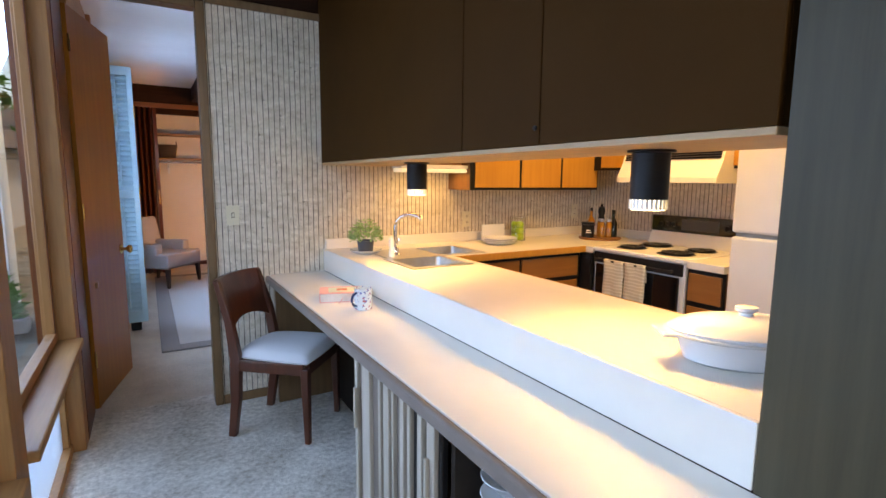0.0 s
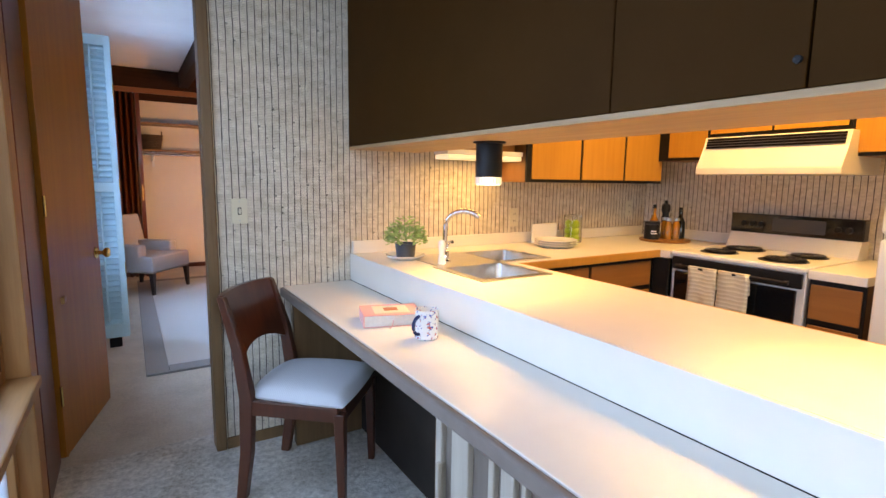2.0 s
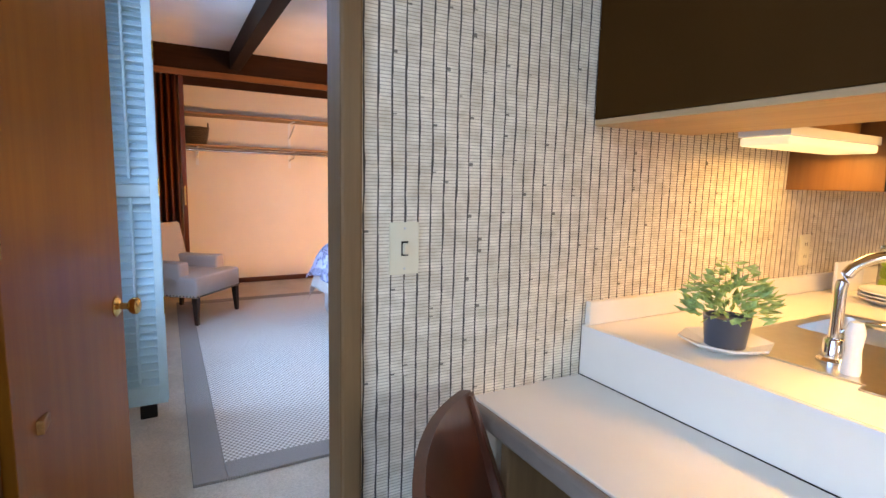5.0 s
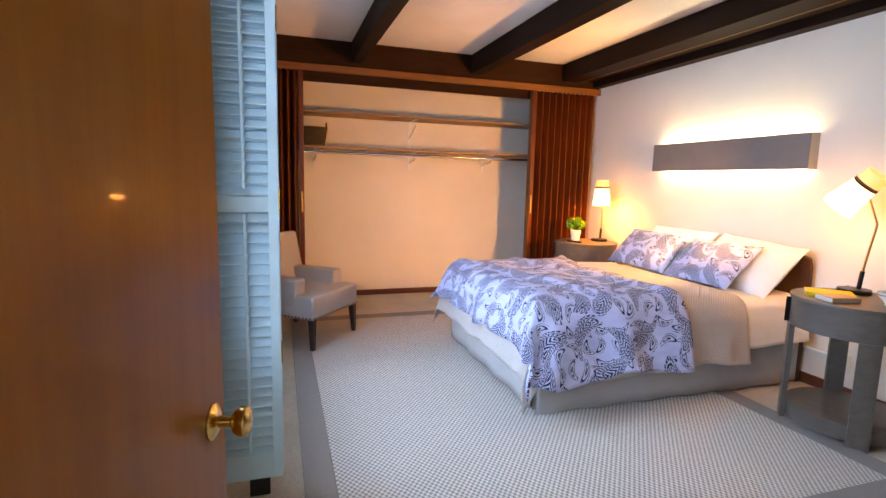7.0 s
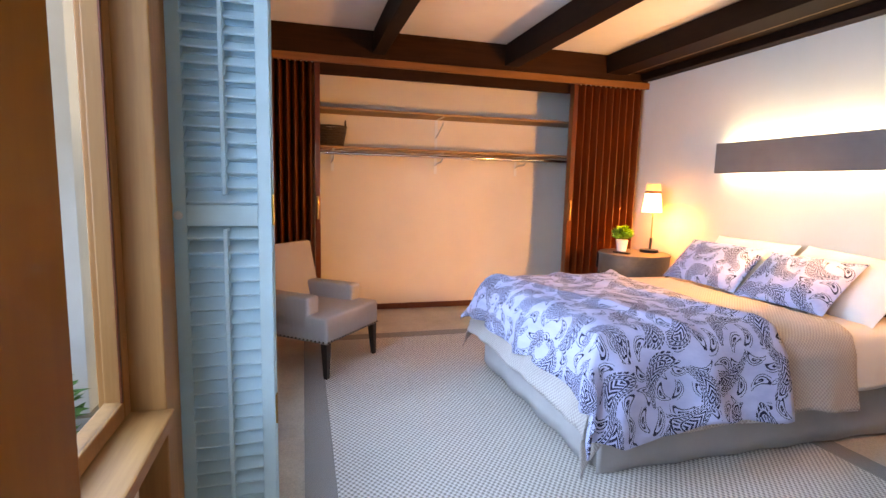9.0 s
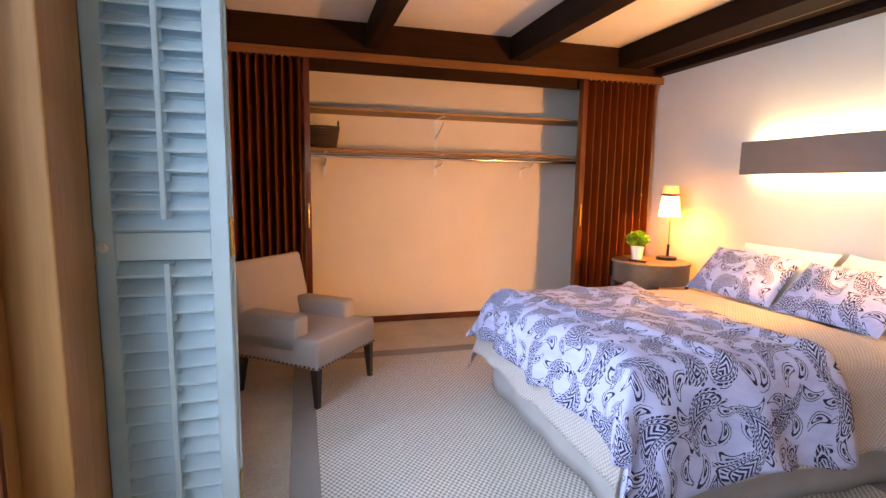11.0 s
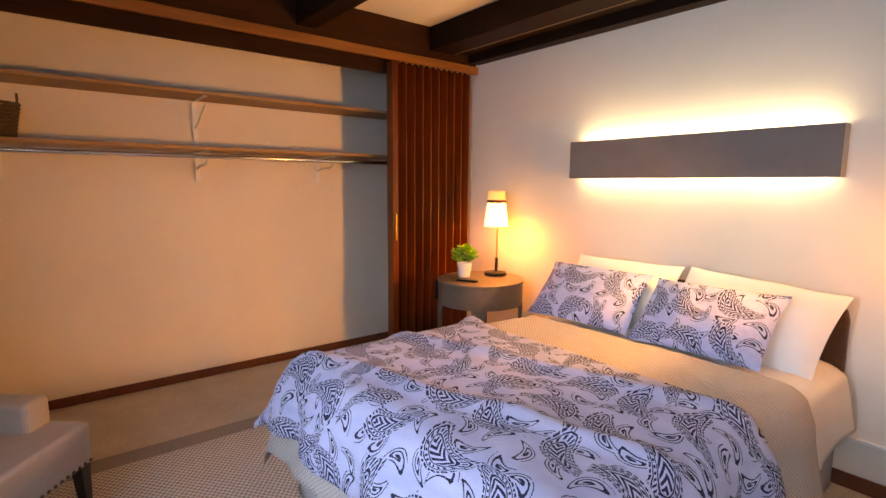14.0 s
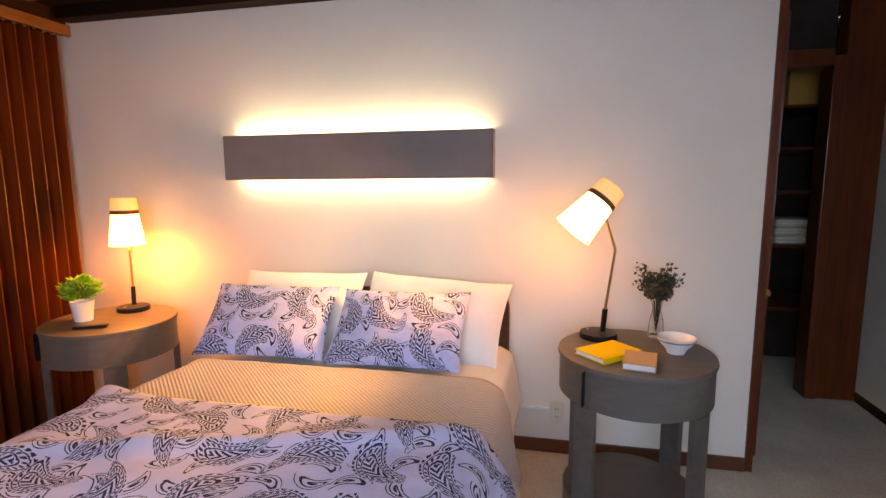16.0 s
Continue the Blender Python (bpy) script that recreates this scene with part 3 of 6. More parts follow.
def slab(name, xs, ys, z0, z1, keep, material, parent):
    """One continuous slab over the kept cells of a grid."""
    bm = bmesh.new()
    cells = {(i, j) for i in range(len(xs) - 1) for j in range(len(ys) - 1) if keep((xs[i] + xs[i + 1]) / 2, (ys[j] + ys[j + 1]) / 2)}
    vs = {}

    def v(i, j, k):
        if (i, j, k) not in vs:
            vs[i, j, k] = bm.verts.new((xs[i], ys[j], (z0, z1)[k]))
        return vs[i, j, k]
    for i, j in cells:
        for k in (0, 1):
            q = [v(i, j, k), v(i + 1, j, k), v(i + 1, j + 1, k), v(i, j + 1, k)]
            bm.faces.new(q if k else q[::-1])
        for (di, dj), (a, b) in (((-1, 0), ((i, j + 1), (i, j))), ((1, 0), ((i + 1, j), (i + 1, j + 1))), ((0, -1), ((i, j), (i + 1, j))), ((0, 1), ((i + 1, j + 1), (i, j + 1)))):
            if (i + di, j + dj) not in cells:
                bm.faces.new((v(*a, 0), v(*b, 0), v(*b, 1), v(*a, 1)))
    return part(name, bm, material, parent)


A0, A1, A2, A3 = 1.47, 1.77, 3.61, 3.90      # near basin
B0, B1, B2, B3 = 1.80, 2.08, 3.95, 4.25      # far basin


def on_top(x, y):
    if A0 < x < A1 and A2 < y < A3 or B0 < x < B1 and B2 < y < B3:
        return False
    return (x < 1.86) or (y > 3.88 and x < 3.62) or (y > 3.80 and x > 2.93)


wt = thing("worktop", pose(0, 0, 0), "cream laminate worktop running round the kitchen corner", "worktop")
slab("slab", [LX + 0.012, A0, A1, B0, 1.86, B1, 2.93, 3.62], [1.819, A2, 3.80, 3.88, A3, B2, B3, YW - 0.002], 0.865, 0.905, on_top, M["laminate"], wt)
boxp("edge_strip", (1.862, 2.93, 3.862, 3.879, 0.862, 0.904), M["honey"], wt, 0.004, "honey wood edge strip")
boxp("edge_strip", (1.861, 1.876, 1.835, 3.861, 0.862, 0.904), M["honey"], wt, 0.004, "honey wood edge strip")
boxp("upstand", (LX + 0.01, 3.60, YW - 0.022, YW - 0.003, 0.9055, 0.97), M["laminate"], wt, 0.003)
boxp("upstand", (3.618, 3.637, 3.80, YW - 0.024, 0.9055, 0.97), M["laminate"], wt, 0.003)
boxp("riser", (LX, LX + 0.0115, 1.8185, YW - 0.003, 0.767, 0.905), M["laminate"], wt, 0.002, "cream laminate front riser")
# shade of the knee space, painted as a near-black sheet
tagged(boxp("back_board", (LX + 0.001, LX + 0.03, 1.80, YW - 0.003, 0.0, 0.7655), M["deep_shade"], None, 0), "board closing the knee space under the desk, shade put in its colour", "panel")


M["tambour_a"] = wood("tambour_pale", (0.36, 0.30, 0.23), (0.50, 0.43, 0.34), 0.5, "z")
M["tambour_b"] = wood("tambour_brown", (0.13, 0.10, 0.075), (0.21, 0.165, 0.13), 0.5, "z")


def desk():
    """Desk top with its end panel."""
    d = thing("desk_counter", pose(0, 0, 0), "cream laminate desk top with a rounded taupe front edge", "desk")
    boxp("top", (0.925, LX - 0.0005, 1.76, YW - 0.003, 0.728, 0.766), M["laminate"], d, 0.003)
    e = bmesh.new()
    add_box(e, 0.90, 0.9245, 1.76, YW - 0.02, 0.722, 0.766, 0.010, 3)
    part("front_edge", e, M["laminate_edge"], d, "rounded taupe edge")
    boxp("end_panel", (0.93, 1.268, 4.37, 4.40, 0.0, 0.7275), M["jamb_wood"], d, 0.004)
    boxp("end_panel", (0.93, 0.97, 4.42, 4.515, 0.0, 0.7275), M["tambour_a"], d, 0.004)


desk()


def tambour_cabinet():
    c = thing("tambour_cabinet", pose(0, 0, 0), "low cabinet with ribbed sliding tambour doors under the desk", "cabinet")
    boxp("side_panel", (0.96, 1.268, 3.10, 3.125, 0.0, 0.726), M["jamb_wood"], c)
    boxp("floor_panel", (0.96, 1.268, 1.76, 3.10, 0.0, 0.06), M["jamb_wood"], c)
    boxp("shelf", (0.985, 1.268, 1.77, 3.09, 0.40, 0.42), M["soffit_wood"], c)
    # back and divider carry the cabinet's inner shade as near-black colour
    boxp("back_panel", (1.245, 1.268, 1.77, 3.09, 0.06, 0.40), M["deep_shade"], c, 0)
    boxp("divider", (0.985, 1.24, 2.43, 2.45, 0.421, 0.726), M["deep_shade"], c, 0)
    boxp("top_rail", (0.945, 0.97, 1.76, 3.10, 0.695, 0.7275), M["jamb_wood"], c)
    rib_a = M["tambour_a"]
    rib_b = M["tambour_b"]
    rnd = random.Random(4)
    for y0, y1 in ((2.455, 3.098), (1.76, 2.06)):
        y = y1
        k = 0
        while y > y0 + 0.01:
            w = rnd.choice((0.022, 0.030, 0.045, 0.075, 0.016))
            w = min(w, y - y0)
            pale = k % 2 == 0
            part("slat", add_box(bmesh.new(), 0.945 if pale else 0.958, 0.98, y - w + 0.001, y, 0.06, 0.694, 0.004, 2), rib_a if pale else (rib_b if rnd.random() < 0.7 else M["black"]), c)
            y -= w
            k += 1
    for y in (3.06, 2.50):
        boxp("pull", (0.93, 0.9445, y, y + 0.014, 0.42, 0.58), M["tambour_a"], c, 0.004)


tambour_cabinet()
struct("wall_post_column", (1.272, 1.75, 1.52, 1.818, 0, 2.75), M["post"], 0.004, "grey-brown wood post at the end of the counter")


def soffit():
    c = thing("hanging_cabinet", pose(0, 0, 0), "long dark brown cabinet hung over the worktop", "cabinet")
    boxp("body", (LX + 0.02, 1.66, 1.835, YW - 0.003, 1.452, 2.60), M["soffit"], c, 0.002)
    for a, b in ((2.872, YW - 0.004), (2.466, 2.868), (1.835, 2.462)):
        boxp("door", (LX, LX + 0.019, a, b, 1.452, 2.60), M["soffit"], c, 0.002)
    boxp("underside", (LX + 0.002, 1.66, 1.835, YW - 0.004, 1.436, 1.4515), M["soffit_wood"], c, 0.002)
    part("latch", lathe(bmesh.new(), [(0, 0), (0.007, 0), (0.007, 0.006), (0, 0.007)], 12, at=(LX - 0.0, 2.48, 1.50), turn=Matrix.Rotation(radians(-90), 3, "Y")), M["black"], c)


soffit()


def downlight(x, y):
    d = thing("downlight", pose(x, y, 1.436), "black cylinder downlight with a lit glass ring", "ceiling lamp", "downlights over the worktop")
    part("collar", lathe(bmesh.new(), [(0.0, 0), (0.062, 0), (0.062, -0.006), (0.052, -0.008), (0, -0.009)], 28), M["black"], d, smooth=True)
    part("canister", lathe(bmesh.new(), [(0.050, -0.008), (0.050, -0.132), (0.047, -0.132), (0.047, -0.05), (0.0, -0.05)], 32), M["black"], d, smooth=True)
    ring = bmesh.new()
    for i in range(26):
        a = 2 * math.pi * i / 26
        add_box(ring, -0.004, 0.004, -0.002, 0.002, -0.158, -0.131)
        vs = ring.verts[-8:]
        bmesh.ops.rotate(ring, verts=vs, matrix=Matrix.Rotation(a, 3, "Z"), cent=(0, 0, 0))
        bmesh.ops.translate(ring, verts=vs, vec=(0.048 * math.cos(a + 1.57), 0.048 * math.sin(a + 1.57), 0))
        ring.verts.ensure_lookup_table()
    part("ribs", ring, M["enamel"], d)
    part("glass_ring", lathe(bmesh.new(), [(0.044, -0.160), (0.044, -0.131), (0.040, -0.131), (0.040, -0.160), (0.044, -0.160)], 32), M["lamp_ring"], d, "glowing glass ring", True)


M["lamp_ring"] = glow("lamp_ring", (1.0, 0.86, 0.62), 5.0)
downlight(1.47, 3.60)
downlight(1.487, 2.258)

# ---------- kitchen fittings ----------


def corner_sink():
    s = thing("corner_sink", pose(0, 0, 0.9055), "stainless steel corner sink with two basins", "sink")
    rim = bmesh.new()
    out = [(1.435, 3.575), (1.80, 3.575), (1.80, 3.915), (2.115, 3.915), (2.115, 4.285), (1.74, 4.285), (1.435, 3.98)]
    xs = [1.435, A0, A1, B0, B1, 2.115]
    ys = [3.575, A2, A3, 3.915, B2, B3, 4.285]
    for i in range(len(xs) - 1):
        for j in range(len(ys) - 1):
            cx, cy = (xs[i] + xs[i + 1]) / 2, (ys[j] + ys[j + 1]) / 2
            if A0 < cx < A1 and A2 < cy < A3 or B0 < cx < B1 and B2 < cy < B3:
                continue
            if cx > B0 and cy < 3.915 or (cx < 1.47 and cy > 4.0):
                continue
            add_box(rim, xs[i], xs[i + 1], ys[j], ys[j + 1], 0.0, 0.004)
    bmesh.ops.remove_doubles(rim, verts=rim.verts, dist=0.0005)
    part("rim", rim, M["steel"], s)
    for x0, x1, y0, y1 in ((A0, A1, A2, A3), (B0, B1, B2, B3)):
        bm = bmesh.new()
        top = [bm.verts.new(p) for p in ((x0, y0, 0.003), (x1, y0, 0.003), (x1, y1, 0.003), (x0, y1, 0.003))]
        i = 0.025
        low = [bm.verts.new(p) for p in ((x0 + i, y0 + i, -0.15), (x1 - i, y0 + i, -0.15), (x1 - i, y1 - i, -0.15), (x0 + i, y1 - i, -0.15))]
        for a in range(4):
            b = (a + 1) % 4
            bm.faces.new((top[a], top[b], low[b], low[a]))
        bm.faces.new(low)
        es = [e for e in bm.edges if not (e.verts[0] in top and e.verts[1] in top)]
        bmesh.ops.bevel(bm, geom=es, offset=0.03, segments=4, profile=0.5, affect="EDGES")
        b = part("basin", bm, M["steel"], s, smooth=True)
        cx, cy = (x0 + x1) / 2, (y0 + y1) / 2
        part("drain", lathe(bmesh.new(), [(0, -0.148), (0.035, -0.147), (0.04, -0.149)], 20, at=(cx, cy, 0)), M["chrome"], s)


corner_sink()


def faucet():
    f = thing("faucet", pose(1.56, 4.05, 0.9095, 0, 0, -42), "chrome gooseneck kitchen tap with a white spray head", "tap")
    part("base", lathe(bmesh.new(), [(0, 0), (0.03, 0), (0.03, 0.006), (0.022, 0.012), (0.02, 0.05), (0.016, 0.055), (0, 0.056)], 20), M["chrome"], f, smooth=True)
    pts = [(0, 0, 0.05), (0.0, 0, 0.14)] + [(0.09 - 0.09 * math.cos(a), 0, 0.165 + 0.075 * math.sin(a)) for a in [i * math.pi * 0.78 / 12 for i in range(13)]]
    part("spout", tube(bmesh.new(), pts, [0.012] * (len(pts) - 2) + [0.014, 0.013], 12), M["chrome"], f, smooth=True)
    part("lever", tube(bmesh.new(), [(0.01, -0.01, 0.07), (0.03, -0.05, 0.10), (0.05, -0.09, 0.105)], [0.007, 0.006, 0.008], 8), M["chrome"], f, smooth=True)
    part("spray_head", lathe(bmesh.new(), [(0, 0), (0.016, 0), (0.018, 0.01), (0.014, 0.05), (0.018, 0.09), (0.012, 0.11), (0, 0.112)], 16, at=(0.0, -0.075, 0)), M["ceramic"], f, "white spray head", True)


faucet()


def wall_cabinet(name, face, a, b, z0, z1, doors, label, axis="y", depth=0.30):
    """face: coordinate of the door face; a, b: extent along the wall; axis: direction the doors face."""
    c = thing(name, pose(0, 0, 0), label, "cabinet", "kitchen wall cabinets")
    if axis == "y":
        boxp("body", (a, b, face + 0.02, face + depth, z0, z1), M["cab_side"], c, 0.002)
        boxp("rail", (a, b, face + 0.004, face + 0.0195, z0, z1), M["black"], c, 0.001)
        for p, q in doors:
            boxp("door", (p, q, face - 0.004, face + 0.0035, z0 + 0.018, z1 - 0.01), M["honey"], c, 0.002)
    else:
        boxp("body", (face + 0.02, face + depth, a, b, z0, z1), M["cab_side"], c, 0.002)
        boxp("rail", (face + 0.004, face + 0.0195, a, b, z0, z1), M["black"], c, 0.001)
        for p, q in doors:
            boxp("door", (face - 0.004, face + 0.0035, p, q, z0 + 0.018, z1 - 0.01), M["honey"], c, 0.002)
    return c


HON = "honey wood wall cabinet with black-edged doors"
wall_cabinet("wall_cabinet", 4.22, 2.20, 3.395, 1.285, 1.80, ((2.23, 2.61), (2.63, 3.0), (3.02, 3.385)), HON)
wall_cabinet("wall_cabinet", 4.22, 1.68, 2.196, 1.58, 1.80, ((1.70, 1.93), (1.945, 2.18)), HON + " over the sink")
wall_cabinet("wall_cabinet", 3.34, 3.875, 4.218, 1.435, 1.80, ((3.885, 4.14),), HON + " beside the hood", "x", 0.298)
wall_cabinet("wall_cabinet", 3.34, 3.155, 3.871, 1.57, 1.80, ((3.52, 3.865), (3.165, 3.505)), HON + " above the hood", "x", 0.298)
wall_cabinet("wall_cabinet", 3.34, 2.60, 3.151, 1.435, 1.80, ((2.62, 3.135),), HON + " beside the refrigerator", "x", 0.298)


def base_cabinet(m, w, fronts, label, top=0.862):
    c = thing("base_cabinet", m, label, "cabinet", "kitchen base cabinets")
    boxp("body", (0, w, 0.02, 0.56, 0.09, top), M["cab_side"], c, 0.002)
    boxp("toe_kick", (0, w, 0.07, 0.54, 0, 0.09), M["black"], c, 0)
    boxp("rail", (0, w, 0.004, 0.0195, 0.09, 0.862), M["black"], c, 0)
    for kind, x0, x1, z0, z1 in fronts:
        boxp(kind, (x0, x1, -0.008, 0.0035, z0, z1), M["cab_front"], c, 0.003)


M["cab_front"] = wood("cabinet_front", (0.24, 0.095, 0.025), (0.36, 0.155, 0.045), 0.4, "x", 0.6)
base_cabinet(pose(1.88, 3.90, 0), 1.03, [("drawer", 0.02, 0.49, 0.70, 0.84), ("drawer", 0.51, 1.01, 0.70, 0.84), ("door", 0.02, 0.49, 0.11, 0.67), ("drawer", 0.51, 1.01, 0.42, 0.67), ("drawer", 0.51, 1.01, 0.11, 0.39)], "brown wood base cabinet with drawers under the worktop", 0.745)
base_cabinet(pose(2.96, 3.105, 0, 0, 0, -90), 0.215, [("drawer", 0.01, 0.205, 0.68, 0.84), ("drawer", 0.01, 0.205, 0.40, 0.65), ("drawer", 0.01, 0.205, 0.11, 0.37)], "narrow brown drawer unit between stove and refrigerator")
tagged(boxp("worktop_piece", (2.945, 3.62, 2.885, 3.108, 0.864, 0.905), M["laminate"], None, 0.003), "short cream worktop between stove and refrigerator", "worktop")
base_cabinet(pose(1.84, 1.85, 0, 0, 0, 90), 1.70, [("door", 0.02, 0.63, 0.11, 0.84), ("door", 0.66, 1.28, 0.11, 0.84), ("door", 1.31, 1.68, 0.11, 0.84)], "brown wood base cabinet under the peninsula")

tagged(boxp("corner_filler", (2.915, 2.935, 3.80, 3.902, 0.0, 0.862), M["black"], None, 0.002), "black filler strip in the corner beside the stove", "panel")


def stove():
    s = thing("electric_stove", pose(2.93, 3.115, 0), "white enamel electric stove with black oven door and four coil rings", "stove")
    W = 0.68
    boxp("body", (0.02, 0.69, 0, W, 0.02, 0.885), M["enamel"], s, 0.004)
    boxp("cooktop", (0.0, 0.60, -0.002, W + 0.002, 0.886, 0.912), M["enamel"], s, 0.008)
    boxp("oven_door", (-0.004, 0.019, 0.03, W - 0.03, 0.22, 0.80), M["black_glass"], s, 0.006)
    boxp("front_strip", (0.0, 0.019, 0.01, W - 0.01, 0.81, 0.88), M["black"], s, 0.003)
    boxp("drawer", (-0.002, 0.019, 0.03, W - 0.03, 0.04, 0.20), M["black_glass"], s, 0.004)
    h = tube(bmesh.new(), [(-0.035, 0.05, 0.835), (-0.035, W - 0.05, 0.835)], 0.009, 10)
    add_box(h, -0.035, 0.001, 0.06, 0.075, 0.828, 0.842)
    add_box(h, -0.035, 0.001, W - 0.075, W - 0.06, 0.828, 0.842)
    part("handle", h, M["black"], s)
    r = bmesh.new()
    vs = [r.verts.new(p) for p in ((0.56, 0, 0.912), (0.60, 0, 1.0), (0.69, 0, 1.0), (0.69, 0, 0.886), (0.56, 0, 0.886))]
    ws = [r.verts.new((v.co.x, W, v.co.z)) for v in vs]
    r.faces.new(vs[::-1])
    r.faces.new(ws)
    for i in range(5):
        j = (i + 1) % 5
        r.faces.new((vs[i], vs[j], ws[j], ws[i]))
    part("backguard", r, M["enamel"], s)
    p = bmesh.new()
    add_box(p, 0.60, 0.66, -0.003, W + 0.003, 1.0, 1.115, 0.006)
    cp = part("control_panel", p, M["black_glass"], s, "glossy black control panel")
    boxp("display", (0.5965, 0.5985, 0.17, 0.44, 1.02, 1.095), M["panel_grey"], cp, 0)
    for y in (0.06, 0.11, 0.50, 0.55, 0.60):
        part("knob", lathe(bmesh.new(), [(0, 0), (0.017, 0), (0.015, 0.014), (0, 0.015)], 16, at=(0.599, y, 1.055), turn=Matrix.Rotation(radians(-90), 3, "Y")), M["black"], cp, smooth=True)
    for x, y, rad in ((0.17, 0.17, 0.095), (0.17, 0.50, 0.08), (0.42, 0.17, 0.08), (0.42, 0.50, 0.095)):
        b = bmesh.new()
        pts = [((0.02 + (rad - 0.02) * i / 60) * math.cos(i * 0.42) + x, (0.02 + (rad - 0.02) * i / 60) * math.sin(i * 0.42) + y, 0.921) for i in range(61)]
        tube(b, pts, 0.007, 6)
        bn = part("coil", b, M["black"], s, "black spiral coil ring", True)
        part("drip_pan", lathe(bmesh.new(), [(0, 0.9125), (rad + 0.012, 0.9128), (rad + 0.014, 0.915), (rad + 0.018, 0.9125)], 28, at=(x, y, 0)), M["black"], s, smooth=True)


M["panel_grey"] = plain("panel_grey", (0.05, 0.05, 0.055), 0.3, bump_s=0)
stove()


def towel(y0, y1, drop):
    bm = bmesh.new()
    n, k = 14, 8
    grid = []
    for i in range(n + 1):
        row = []
        for j in range(k + 1):
            z = 0.846 - drop * i / n
            y = y0 + (y1 - y0) * j / k
            x = 2.93 - 0.047 - 0.004 * math.sin(j * 1.4 + y0 * 30) - 0.003 * math.sin(i * 0.9 + j)
            row.append(bm.verts.new((x, y, z)))
        grid.append(row)
    top = [bm.verts.new((2.93 - 0.035, v.co.y, 0.8475)) for v in grid[0]]
    back = [bm.verts.new((2.93 - 0.023, v.co.y, 0.74)) for v in grid[0]]
    rows = [back, top] + grid
    for a, b in zip(rows, rows[1:]):
        for j in range(k):
            bm.faces.new((a[j], a[j + 1], b[j + 1], b[j]))
    o = part("dish_towel", bm, M["towel"], smooth=True)
    md = o.modifiers.new("thick", "SOLIDIFY")
    md.thickness = 0.004
    tagged(o, "cream ribbed dish towel over the oven handle", "towel", "dish towels")


def ribbed_towel():
    m, t, b = node_mat("ribbed_towel", (0.7, 0.64, 0.5), 0.9)
    c = t.nodes.new("ShaderNodeTexCoord")
    s = t.nodes.new("ShaderNodeSeparateXYZ")
    link(t, c.outputs["Object"], s.inputs[0])
    w = mth(t, "SINE", mth(t, "ADD", mth(t, "MULTIPLY", s.outputs["Z"], 300), mth(t, "MULTIPLY", noise_tex(t, tex_coord(t), 14), 5)))
    link(t, ramp(t, w, [(0.2, (0.62, 0.55, 0.40)), (0.6, (0.74, 0.68, 0.54))]), b.inputs["Base Color"])
    bump(t, b, w, 0.3, 0.002)
    return m


M["towel"] = ribbed_towel()
towel(3.50, 3.655, 0.40)
towel(3.335, 3.492, 0.42)


def hood():
    h = thing("range_hood", pose(3.18, 3.115, 1.345), "white range hood with a black vent strip", "hood")
    bm = bmesh.new()
    W = 0.73
    prof = [(0, 0), (0.0, 0.035), (0.06, 0.14), (0.08, 0.215), (0.455, 0.215), (0.455, 0)]
    a = [bm.verts.new((x, 0, z)) for x, z in prof]
    b = [bm.verts.new((x, W, z)) for x, z in prof]
    bm.faces.new(a[::-1])
    bm.faces.new(b)
    for i in range(6):
        j = (i + 1) % 6
        bm.faces.new((a[i], a[j], b[j], b[i]))
    bmesh.ops.bevel(bm, geom=list(bm.edges), offset=0.004, segments=2, profile=0.5, affect="EDGES")
    part("canopy", bm, M["enamel"], h)
    v = bmesh.new()
    for k in range(4):
        z = 0.150 + k * 0.015
        add_box(v, 0.055 + k * 0.004, 0.066 + k * 0.004, 0.02, W - 0.02, z, z + 0.012)
    part("vent_strip", v, M["black"], h)


hood()


def fridge():
    f = thing("refrigerator", pose(2.93, 2.17, 0), "white two-door refrigerator with rounded door edges", "refrigerator")
    boxp("body", (0.06, 0.69, 0, 0.69, 0.03, 1.66), M["enamel"], f, 0.006)
    boxp("freezer_door", (0.0, 0.055, 0.0, 0.69, 1.095, 1.66), M["enamel"], f, 0.014)
    boxp("door", (0.0, 0.055, 0.0, 0.69, 0.08, 1.075), M["enamel"], f, 0.014)
    boxp("gasket", (0.03, 0.062, 0.01, 0.68, 1.0745, 1.0955), M["panel_mid"], f, 0)
    boxp("grille", (0.03, 0.10, 0.02, 0.67, 0.0, 0.075), M["black"], f, 0.002)
    for z0, z1 in ((1.115, 1.36), (0.72, 1.055)):
        hb = bmesh.new()
        add_box(hb, -0.035, -0.015, 0.03, 0.055, z0, z1, 0.006)
        add_box(hb, -0.018, 0.001, 0.033, 0.052, z0, z0 + 0.03)
        add_box(hb, -0.018, 0.001, 0.033, 0.052, z1 - 0.03, z1)
        part("handle", hb, M["enamel"], f)


M["panel_mid"] = plain("grey_gasket", (0.30, 0.29, 0.27), 0.6, bump_s=0)
fridge()


def strip_light():
    s = thing("strip_light", pose(1.70, 4.26, 1.40), "cream fluorescent strip light under the wall cabinet", "strip light")
    boxp("housing", (0.0, 0.50, 0.0, 0.14, 0.025, 0.05), M["enamel"], s, 0.003)
    boxp("diffuser", (0.005, 0.495, 0.004, 0.136, 0.0, 0.0245), M["diffuser"], s, 0.006)
    boxp("bracket", (0.02, 0.48, 0.05, 0.13, 0.0505, 0.1795), M["cab_side"], s, 0)


M["diffuser"] = glow("diffuser", (1.0, 0.85, 0.55), 0.45, (0.8, 0.75, 0.6))
strip_light()


